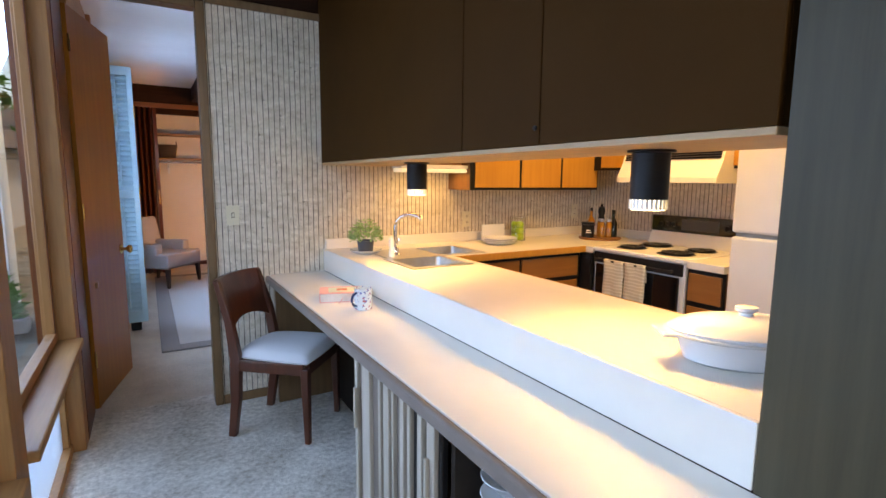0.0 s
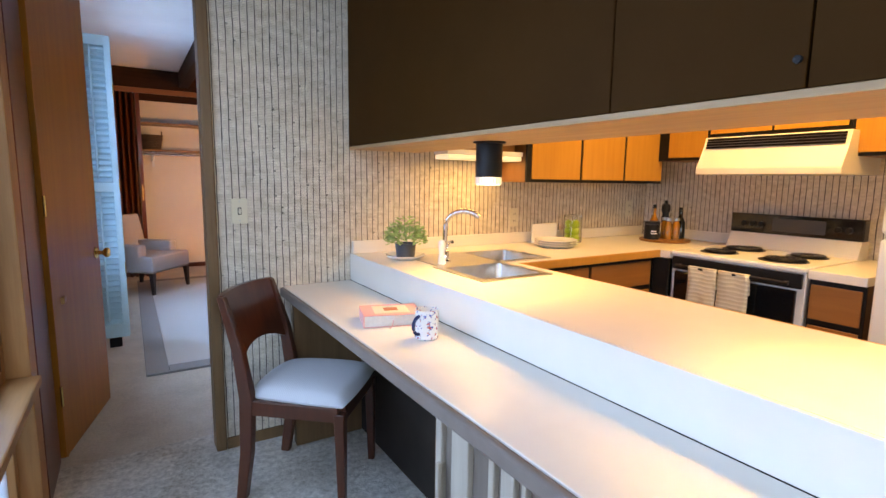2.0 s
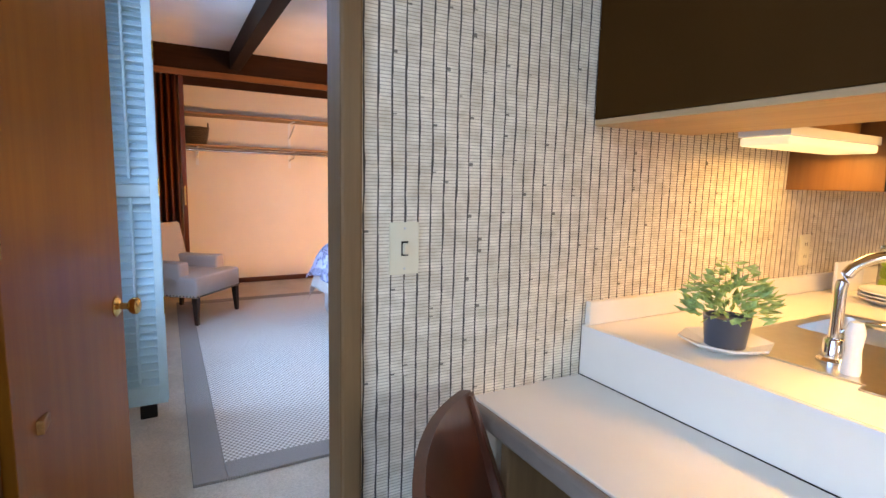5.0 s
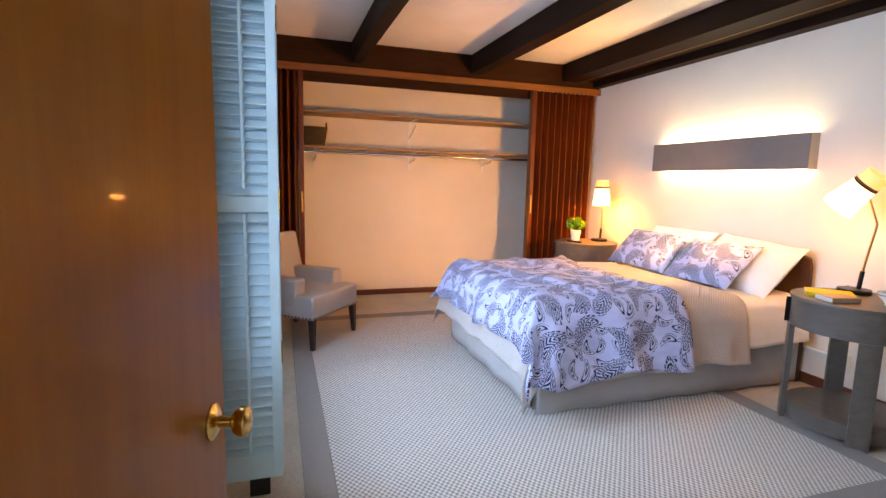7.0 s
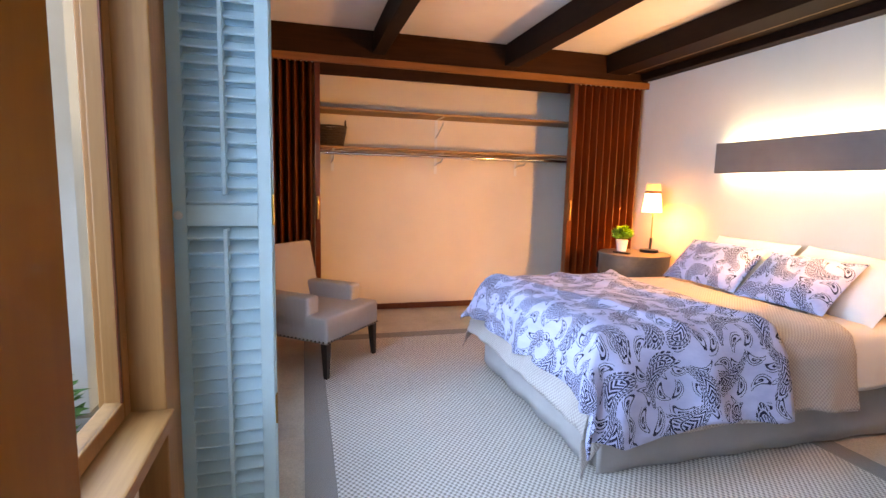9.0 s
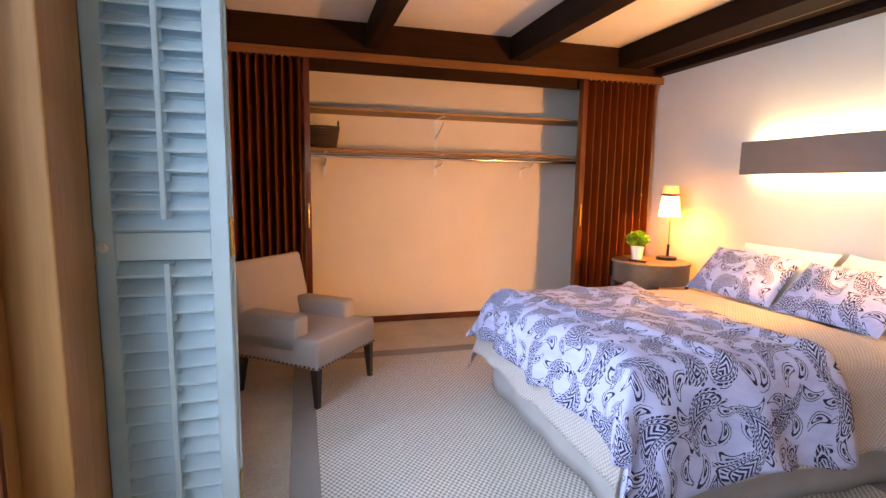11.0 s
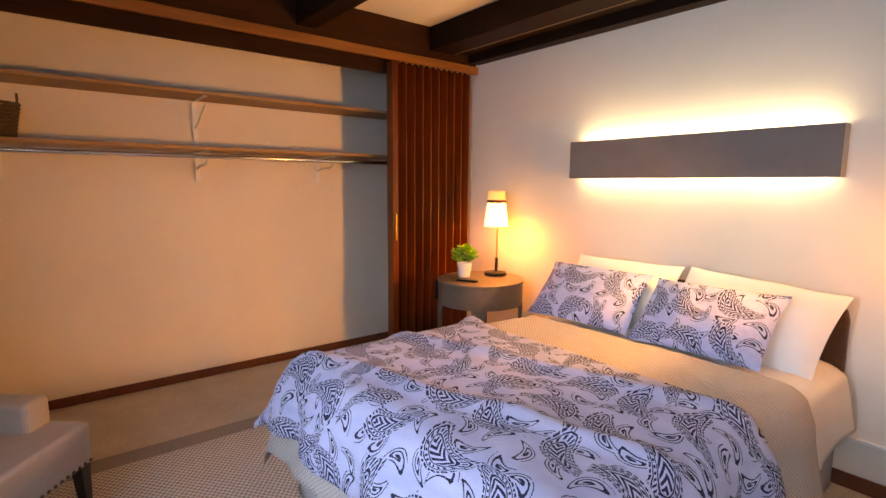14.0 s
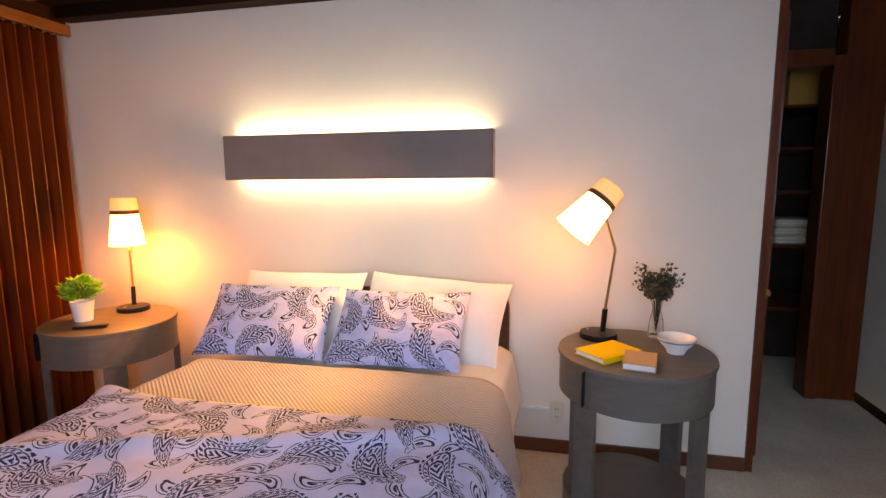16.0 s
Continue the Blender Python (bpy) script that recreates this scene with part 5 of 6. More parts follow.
def bed():
    b = thing("bed", pose(0, 0, 0), "made queen bed with dark wood headboard and grey skirt", "bed")
    boxp("mattress", (FX + 0.03, HX, Y0 + 0.03, Y1 - 0.03, 0.34, 0.595), M["sheet"], b, 0.05)
    boxp("box_spring", (FX + 0.04, HX, Y0 + 0.035, Y1 - 0.035, 0.13, 0.338), M["skirt"], b, 0.02)
    for x in (FX + 0.09, HX - 0.08):
        for y in (Y0 + 0.09, Y1 - 0.09):
            part("leg", lathe(bmesh.new(), [(0, 0.011), (0.028, 0.011), (0.032, 0.03), (0.026, 0.06), (0.03, 0.129), (0, 0.1295)], 16, at=(x, y, 0)), M["panel_mid"], b, smooth=True)
    # skirt with soft pleats, open at the corners
    def panel(pts_fn, n, z0, z1, nm):
        bm = bmesh.new()
        cols = []
        for i in range(n + 1):
            u = i / n
            col = []
            for k in range(7):
                z = z0 + (z1 - z0) * k / 6
                x, y = pts_fn(u, 1 - k / 6)
                col.append(bm.verts.new((x, y, z)))
            cols.append(col)
        for a, c in zip(cols, cols[1:]):
            for k in range(6):
                bm.faces.new((a[k], c[k], c[k + 1], a[k + 1]))
        o = part(nm, bm, M["skirt"], b, "", True)
        o.modifiers.new("thick", "SOLIDIFY").thickness = 0.004
    panel(lambda u, d: (FX + 0.04 + u * (HX - FX - 0.05), Y0 + 0.022 - 0.012 * d * (1 + math.sin(u * 37)) * 0.6), 70, 0.016, 0.42, "side_skirt")
    panel(lambda u, d: (FX + 0.04 + u * (HX - FX - 0.05), Y1 - 0.022 + 0.012 * d), 20, 0.016, 0.42, "side_skirt")
    panel(lambda u, d: (FX + 0.022 - 0.010 * d * (1 + math.sin(u * 23)), Y0 + 0.04 + u * (Y1 - Y0 - 0.08)), 60, 0.05, 0.42, "foot_skirt")
    # headboard
    hb = bmesh.new()
    prof = [(Y0 + 0.02, 0.30), (Y0 + 0.02, 0.80), (Y0 + 0.035, 0.855), (Y0 + 0.075, 0.872), (Y1 - 0.075, 0.872), (Y1 - 0.035, 0.855), (Y1 - 0.02, 0.80), (Y1 - 0.02, 0.30)]
    a = [hb.verts.new((3.612, y, z)) for y, z in prof]
    c = [hb.verts.new((3.652, y, z)) for y, z in prof]
    hb.faces.new(a)
    hb.faces.new(c[::-1])
    for i in range(len(prof)):
        j = (i + 1) % len(prof)
        hb.faces.new((a[i], c[i], c[j], a[j]))
    bmesh.ops.bevel(hb, geom=list(hb.edges), offset=0.006, segments=2, affect="EDGES")
    h = part("headboard", hb, M["head_wood"], b, "dark wood headboard with rounded corners")
    for y in (Y0 + 0.03, Y1 - 0.08):
        boxp("post", (3.615, 3.650, y, y + 0.05, 0.0, 0.302), M["head_wood"], b, 0.004)
    boxp("moulding", (3.604, 3.6115, Y0 + 0.07, Y1 - 0.07, 0.79, 0.805), M["head_wood"], h, 0.002)


M["head_wood"] = wood("headboard_wood", (0.06, 0.024, 0.012), (0.12, 0.05, 0.024), 0.4, "y")
bed()
o = drape("bed_sheet", M["sheet"], None, 2.40, HX - 0.01, Y0, Y1, 0.602, 0.0, 0.25, 0.25, 11, lift=0.004, folds=0.008, hem=0.05, thick=0.004)
tagged(o, "smooth white bed sheet hanging over the mattress sides", "sheet")
o = drape("waffle_blanket", M["waffle"], None, FX, 3.06, Y0, Y1, 0.616, 0.32, 0.36, 0.30, 7, lift=0.020, folds=0.010, hem=0.05, thick=0.006, corner=0.5, flare=0.25)
tagged(o, "grey-beige waffle-weave blanket spread under the quilt", "blanket")
o = drape("quilt", M["paisley"], None, FX, 2.565, Y0, Y1, 0.640, 0.24, 0.385, 0.25, 3, lift=0.038, folds=0.026, hem=0.11, ridges=0.024, thick=0.012, flare=0.25, corner=0.25)
tagged(o, "white quilt with dark blue paisley print, softly rumpled", "quilt")


def pillow(name, m, w, h, t, mat, label, group, seed, flange=0.0):
    bm = bmesh.new()
    uvl = bm.loops.layers.uv.new("UVMap")
    N, K = 26, 18
    uvs = {}
    sides = []
    for s in (1, -1):
        g = []
        for i in range(N + 1):
            row = []
            for j in range(K + 1):
                u, v = -1 + 2 * i / N, -1 + 2 * j / K
                pinch = 1 - 0.06 * (1 - abs(u) ** 2) * abs(v) ** 3
                pinch2 = 1 - 0.05 * (1 - abs(v) ** 2) * abs(u) ** 3
                if s == -1 and (i in (0, N) or j in (0, K)):
                    row.append(sides[0][i][j])
                    continue
                f = max(0.0, (1 - abs(u) ** 2.6) * (1 - abs(v) ** 2.6)) ** 0.62
                wr = noise.noise(Vector((u * 2.2, v * 2.2, seed + s))) * 0.18 + noise.noise(Vector((u * 6, v * 6, seed))) * 0.06
                vv = bm.verts.new((u * w / 2 * pinch2, v * h / 2 * pinch, s * t / 2 * f * (1 + wr)))
                uvs[vv] = (u * w / 2 + seed, v * h / 2)
                row.append(vv)
            g.append(row)
        sides.append(g)
        for i in range(N):
            for j in range(K):
                q = (g[i][j], g[i + 1][j], g[i + 1][j + 1], g[i][j + 1])
                f = bm.faces.new(q if s == 1 else q[::-1])
                for lp in f.loops:
                    lp[uvl].uv = uvs[lp.vert]
    o = part(name, bm, mat, None, "", True, m)
    return tagged(o, label, "pillow", group)


def lean(x, y, z, tilt, yaw=0, roll=0):
    """A pillow that stands on its long edge and leans back towards +x; its width runs along y."""
    return Matrix.Translation((x, y, z)) @ Matrix.Rotation(radians(yaw), 4, "Z") @ Matrix.Rotation(radians(tilt), 4, "Y") @ Matrix.Rotation(radians(roll), 4, "X") @ Matrix(((0, 0, -1, 0), (-1, 0, 0, 0), (0, 1, 0, 0), (0, 0, 0, 1)))


pillow("pillow", lean(3.45, 7.93, 0.775, 40, 3), 0.68, 0.46, 0.21, M["sheet"], "plump white pillow against the headboard", "white pillows", 1)
pillow("pillow", lean(3.45, 7.22, 0.765, 42, -4, 3), 0.76, 0.47, 0.22, M["sheet"], "plump white pillow with a loose corner against the headboard", "white pillows", 2)
pillow("pillow_sham", lean(3.25, 7.98, 0.775, 46, 6, 1), 0.64, 0.41, 0.15, M["paisley"], "paisley pillow leaning on the white pillows", "paisley pillows", 4)
pillow("pillow_sham", lean(3.25, 7.32, 0.770, 46, -4, -2), 0.64, 0.41, 0.15, M["paisley"], "paisley pillow leaning on the white pillows", "paisley pillows", 9)


def sconce():
    s = thing("wall_sconce", pose(BX, 7.665, 1.57), "long grey box sconce lit above and below", "wall lamp")
    y = 0.742
    boxp("front", (-0.088, -0.082, -y, y, -0.12, 0.12), M["sconce"], s, 0.002)
    for a in (-y, y - 0.006):
        boxp("end_cap", (-0.0815, -0.002, a, a + 0.006, -0.12, 0.12), M["sconce_edge"], s, 0.001)
    boxp("mount", (-0.03, -0.002, -0.66, 0.66, -0.06, 0.06), M["white_paint"], s, 0.002)
    boxp("tube_lamp", (-0.062, -0.036, -0.66, 0.66, 0.062, 0.086), M["tube"], s, 0.008)
    boxp("tube_lamp", (-0.062, -0.036, -0.66, 0.66, -0.086, -0.062), M["tube"], s, 0.008)
    boxp("lower_lip", (-0.0815, -0.07, -y + 0.006, y - 0.006, -0.1195, -0.114), M["white_paint"], s, 0)


M["sconce_edge"] = plain("sconce_edge", (0.42, 0.41, 0.38), 0.7, bump_s=0)
M["tube"] = glow("tube", (1.0, 0.96, 0.84), 4.0)
sconce()


def nightstand(x, y, label):
    n = thing("nightstand", pose(x, y, 0), label, "nightstand", "round nightstands")
    R = 0.31
    part("top", lathe(bmesh.new(), [(0, NZ - 0.02), (R, NZ - 0.02), (R + 0.003, NZ - 0.012), (R, NZ), (0, NZ)], 56), M["ns_taupe"], n, smooth=True)
    part("drum", lathe(bmesh.new(), [(0, NZ - 0.17), (R - 0.005, NZ - 0.17), (R - 0.005, NZ - 0.0205), (0, NZ - 0.0205)], 56), M["ns_taupe"], n, smooth=True)
    boxp("seam", (-R - 0.001, -R + 0.06, 0.105, 0.109, NZ - 0.162, NZ - 0.022), M["black"], n, 0, m=Matrix.Rotation(radians(-24), 4, "Z"))
    for k in range(4):
        a = radians(45 + 90 * k)
        bm = bmesh.new()
        cols = []
        for i in range(7):
            b = a + radians(-9 + 3 * i)
            cols.append([bm.verts.new((r * math.cos(b), r * math.sin(b), z)) for r in (R - 0.028, R - 0.002) for z in (0.0, NZ - 0.1705)])
        for p, q in zip(cols, cols[1:]):
            for u, v in ((0, 1), (1, 3), (3, 2), (2, 0)):
                bm.faces.new((p[u], p[v], q[v], q[u]))
        for e in (cols[0], cols[-1]):
            bm.faces.new((e[0], e[1], e[3], e[2]))
        part("leg", bm, M["ns_taupe"], n)
    part("shelf", lathe(bmesh.new(), [(0, 0.09), (R - 0.03, 0.09), (R - 0.03, 0.115), (0, 0.115)], 56), M["ns_taupe"], n, smooth=True)
    part("plinth", lathe(bmesh.new(), [(R - 0.055, 0.03), (R - 0.031, 0.03), (R - 0.031, 0.0895), (R - 0.055, 0.0895)], 56), M["ns_taupe"], n, smooth=True)
    return n


N1, N2 = (3.25, 8.90), (3.24, 6.285)
nightstand(*N1, "round taupe drum nightstand beside the folding door")
nightstand(*N2, "round taupe drum nightstand with an open lower shelf")


def table_lamp(x, y, yaw, tilt, label, shade_at):
    """Brass stem, bent at the top, with a tapered cloth shade that opens along its own axis."""
    l = thing("table_lamp", pose(x, y, NZ + 0.0005, 0, 0, yaw), label, "table lamp", "bedside lamps")
    part("base", lathe(bmesh.new(), [(0, 0), (0.082, 0), (0.084, 0.006), (0.080, 0.024), (0.01, 0.028), (0, 0.028)], 36), M["black"], l, smooth=True)
    part("switch", lathe(bmesh.new(), [(0, 0.0285), (0.008, 0.0285), (0.007, 0.033), (0, 0.034)], 12, at=(-0.04, 0.03, 0)), M["brass"], l)
    sx, sy, sz = shade_at
    part("grip", tube(bmesh.new(), [(0.02, 0, 0.026), (0.028, 0, 0.13)], 0.012, 12), M["black"], l, smooth=True)
    elbow = (0.065, 0, 0.40) if tilt else (0.03, 0, 0.36)
    part("stem", tube(bmesh.new(), [(0.028, 0, 0.129), elbow, (sx, sy, sz)], 0.006, 10), M["brass_dark"], l, smooth=True)
    turn = Matrix.Rotation(radians(tilt), 3, "Y")
    sh = lathe(bmesh.new(), [(0.090, -0.175), (0.066, 0.0), (0.064, 0.0), (0.087, -0.175), (0.090, -0.175)], 36, at=shade_at, turn=turn)
    part("shade", sh, M["shade_glow"], l, "glowing white fabric shade", True)
    part("cap", lathe(bmesh.new(), [(0.067, 0.018), (0.061, 0.08), (0.056, 0.083), (0.0, 0.083)], 36, at=shade_at, turn=turn), M["cap_glow"], l, "peach fabric cap", True)
    part("band", lathe(bmesh.new(), [(0.0675, -0.004), (0.069, 0.002), (0.068, 0.016), (0.0665, 0.018), (0.0675, -0.004)], 36, at=shade_at, turn=turn), M["band"], l, "dark braided band", True)
    return l


M["brass_dark"] = plain("aged_brass", (0.50, 0.30, 0.12), 0.3, 1.0, bump_s=0)
M["shade_glow"] = glow("shade_glow", (1.0, 0.62, 0.26), 6.0)
M["cap_glow"] = glow("cap_glow", (1.0, 0.40, 0.10), 1.2, (0.8, 0.5, 0.3))
M["band"] = plain("band", (0.16, 0.08, 0.04), 0.7)
table_lamp(3.43, 8.93, 30, 0, "lit brass table lamp with an upright tapered shade", (0.0, 0, 0.545))
table_lamp(3.40, 6.42, -75, 42, "lit brass table lamp with its shade tipped towards the bed", (-0.012, 0, 0.615))


def pot_fern():
    p = thing("potted_plant", pose(3.20, 9.02, NZ + 0.0005), "bright green grassy plant in a white pot", "plant")
    part("pot", lathe(bmesh.new(), [(0, 0), (0.042, 0), (0.056, 0.105), (0.051, 0.105), (0.047, 0.09), (0, 0.09)], 28), M["ceramic"], p, smooth=True)
    part("foliage", leaf_cloud(bmesh.new(), 420, 0.095, 0.15, 0.045, 8, 0.09, 0.2, True), M["leaf"], p)


pot_fern()
tagged(boxp("remote_control", (-0.02, 0.02, -0.075, 0.075, 0, 0.014), M["black"], None, 0.005, "", pose(3.09, 8.86, NZ + 0.0005, 0, 0, 28)), "slim black remote control on the nightstand", "remote")


def sprig_vase():
    v = thing("vase", pose(3.455, 6.165, NZ + 0.0005), "clear glass bud vase with dry dark sprigs", "vase")
    g = part("glass", lathe(bmesh.new(), [(0, 0), (0.033, 0), (0.035, 0.01), (0.030, 0.08), (0.018, 0.12), (0.022, 0.15), (0.020, 0.15), (0.016, 0.12), (0.027, 0.08), (0.03, 0.01), (0, 0.008)], 24), M["clear"], v, "clear glass", True)
    r = random.Random(5)
    st = bmesh.new()
    lf = bmesh.new()
    for i in range(22):
        a = r.uniform(0, 6.28)
        sp = r.uniform(0.01, 0.10)
        top = Vector((sp * math.cos(a), sp * math.sin(a), r.uniform(0.22, 0.325)))
        tube(st, [(0, 0, 0.03), (top.x * 0.25, top.y * 0.25, 0.16), tuple(top)], 0.0015, 5)
        for k in range(34):
            u = r.uniform(0.35, 1.0)
            c = Vector((top.x * u, top.y * u, 0.16 + (top.z - 0.16) * u)) + Vector((r.uniform(-1, 1), r.uniform(-1, 1), r.uniform(-1, 1))) * 0.022
            d = Vector((r.uniform(-1, 1), r.uniform(-1, 1), r.uniform(-0.3, 1))).normalized()
            e = d.cross(Vector((r.uniform(-1, 1), 0.3, r.uniform(-1, 1)))).normalized()
            q = [lf.verts.new(c + d * 0.012), lf.verts.new(c + e * 0.007), lf.verts.new(c - d * 0.012), lf.verts.new(c - e * 0.007)]
            lf.faces.new(q)
    part("stems", st, M["leaf_dry"], v)
    part("leaves", lf, M["leaf_dry"], v)


sprig_vase()


def bowl_small():
    b = thing("bowl", pose(3.245, 6.125, NZ + 0.0005), "small white patterned bowl", "bowl")
    part("bowl_body", lathe(bmesh.new(), [(0, 0), (0.035, 0), (0.038, 0.012), (0.072, 0.052), (0.076, 0.066), (0.073, 0.067), (0.06, 0.045), (0.03, 0.02), (0, 0.018)], 32), M["ceramic"], b, smooth=True)
    part("band", lathe(bmesh.new(), [(0.0735, 0.0535), (0.0765, 0.0605), (0.0772, 0.0605), (0.0742, 0.0535), (0.0735, 0.0535)], 32), M["panel_mid"], b)


bowl_small()
book(pose(3.185, 6.265, NZ + 0.0005, 0, 0, 42), 0.155, 0.22, 0.022, M["yellow"], "yellow clothbound book on the nightstand", group="bedside books")
book(pose(3.145, 6.215, NZ + 0.0005, 0, 0, 78), 0.12, 0.165, 0.026, M["tan_book"], "small tan paperback beside the yellow book", group="bedside books")
plate_cover(pose(BX - 0.001, 6.59, 0.22, 0, 0, -90) , "wall_outlet", "white double socket low on the bedroom wall")
tagged(boxp("cable_cover", (BX - 0.018, BX - 0.001, 6.63, 7.2, 0.235, 0.25), M["white_paint"], None, 0.003), "white cable channel along the bedroom wall", "cable channel")


# folding wardrobe doors
def accordion(x0, x1, n, lead, label):
    d = thing("accordion_door", pose(0, CY + 0.058, 0), label, "folding door", "wardrobe doors")
    step = (x1 - x0) / n
    dep = 0.052
    for i in range(n):
        a, b = x0 + i * step, x0 + (i + 1) * step
        s = 1 if i % 2 == 0 else -1
        bm = bmesh.new()
        th = 0.004
        p0, p1 = Vector((a, -s * dep, 0)), Vector((b, s * dep, 0))
        nrm = Vector((-(p1 - p0).y, (p1 - p0).x, 0)).normalized() * th
        ring = [p0 + nrm, p1 + nrm, p1 - nrm, p0 - nrm]
        lo = [bm.verts.new((q.x, q.y, 0.012)) for q in ring]
        hi = [bm.verts.new((q.x, q.y, 2.296)) for q in ring]
        bm.faces.new(lo[::-1])
        bm.faces.new(hi)
        for k in range(4):
            j = (k + 1) % 4
            bm.faces.new((lo[k], lo[j], hi[j], hi[k]))
        part("slat", bm, M["fold_wood"], d)
    boxp("lead_post", (lead - 0.022, lead + 0.022, -0.05, 0.03, 0.008, 2.297), M["fold_wood"], d, 0.004)
    part("handle", add_box(bmesh.new(), lead - 0.008, lead + 0.008, -0.066, -0.05, 0.98, 1.18, 0.004), M["brass_dark"], d)


accordion(-0.15, 0.44, 19, 0.464, "folded reddish-brown wooden accordion door at the wardrobe's end")
accordion(2.915, 3.655, 19, 2.892, "folded reddish-brown wooden accordion door beside the bed")
struct("trim_closet_jamb", (-0.178, -0.152, CY + 0.004, CY + 0.11, 0, 2.295), M["fold_wood"], 0.003)
tr = bmesh.new()
for i in range(26):
    x = -0.12 + (i % 13) * 0.045 if i < 13 else 2.93 + (i % 13) * 0.055
    add_box(tr, x, x + 0.010, CY - 0.005, CY + 0.006, 2.288, 2.2995)
tagged(part("track_glides", tr, M["steel"]), "row of small metal glides of the folding doors", "glides", "", "stuff")


def shelf_board(z, y0, label, t=0.022):
    return tagged(boxp("closet_shelf", (-0.17, BX - 0.005, y0, 10.074, z, z + t), M["shelf_wood"], None, 0.003), label, "shelf", "wardrobe shelves")


M["shelf_wood"] = wood("shelf_wood", (0.26, 0.14, 0.06), (0.40, 0.23, 0.11), 0.5, "x")
shelf_board(1.955, 9.74, "upper wooden wardrobe shelf")
shelf_board(1.612, 9.73, "lower wooden wardrobe shelf above the clothes rail")
rod = tube(bmesh.new(), [(-0.17, 9.775, 1.57), (1.85, 9.775, 1.57)], 0.013, 12)
tube(rod, [(1.85, 9.775, 1.57), (BX - 0.006, 9.775, 1.57)], 0.016, 12)
tagged(part("clothes_rail", rod, M["chrome"], smooth=True), "long chrome clothes rail under the wardrobe shelf", "clothes rail")


def bracket(x, z, drop, label):
    b = thing("shelf_bracket", pose(x, 10.074, z), label, "bracket", "wardrobe brackets")
    boxp("plate", (-0.016, 0.016, -0.004, 0.0, -drop, 0.0), M["white_paint"], b, 0.001)
    pts = [(0, -0.006, -drop * 0.55), (0, -0.10, -drop * 0.45), (0, -0.22, -0.09), (0, -0.285, -0.055)]
    part("arm", tube(bmesh.new(), pts, 0.008, 8), M["white_paint"], b, smooth=True)
    boxp("top_bar", (-0.012, 0.012, -0.30, -0.004, -0.006, -0.0005), M["white_paint"], b, 0.001)
    part("hook", tube(bmesh.new(), [(0, -0.285 + 0.02 * math.cos(a), -0.04 + 0.02 * math.sin(a)) for a in [radians(180 + 20 * i) for i in range(10)]], 0.004, 6), M["white_paint"], b, smooth=True)


for x in (0.62, 1.66, 2.55):
    bracket(x, 1.611, 0.20, "white metal shelf and rail bracket")
bracket(1.66, 1.954, 0.32, "white metal bracket under the upper shelf")


def basket():
    b = thing("wicker_basket", pose(0.60, 9.88, 1.6345), "dark woven basket with loop handles on the shelf", "basket")
    bm = bmesh.new()
    for k in range(9):
        z = 0.012 + k * 0.021
        r = 0.105 + 0.028 * k / 8
        pts = []
        for i in range(41):
            a = 2 * math.pi * i / 40
            rr = r + 0.004 * (1 if (i + k) % 2 else -1)
            pts.append((rr * math.cos(a), rr * 0.8 * math.sin(a), z))
        tube(bm, pts, 0.0105, 6)
    part("weave", bm, M["wicker"], b, smooth=True)
    part("bottom", lathe(bmesh.new(), [(0, 0), (0.11, 0), (0.11, 0.008), (0, 0.009)], 32, 1, 0.8), M["wicker"], b)
    for s in (-1, 1):
        part("handle", tube(bmesh.new(), [(s * 0.13, 0.05 * math.cos(a), 0.17 + 0.07 * math.sin(a)) for a in [i * math.pi / 10 for i in range(11)]], 0.006, 8), M["wicker"], b, smooth=True)


M["wicker"] = wood("wicker", (0.035, 0.022, 0.014), (0.13, 0.085, 0.05), 0.6, "x", 3)
basket()
mw = thing("wall_mirror", pose(-0.179, 8.84, 1.25), "tall dark-framed mirror on the wall", "mirror")
boxp("frame", (0.0, 0.018, -0.235, 0.235, -0.61, 0.61), M["head_wood"], mw, 0.004)
boxp("glass", (0.0185, 0.021, -0.205, 0.205, -0.58, 0.58), M["dark_mirror"], mw, 0)


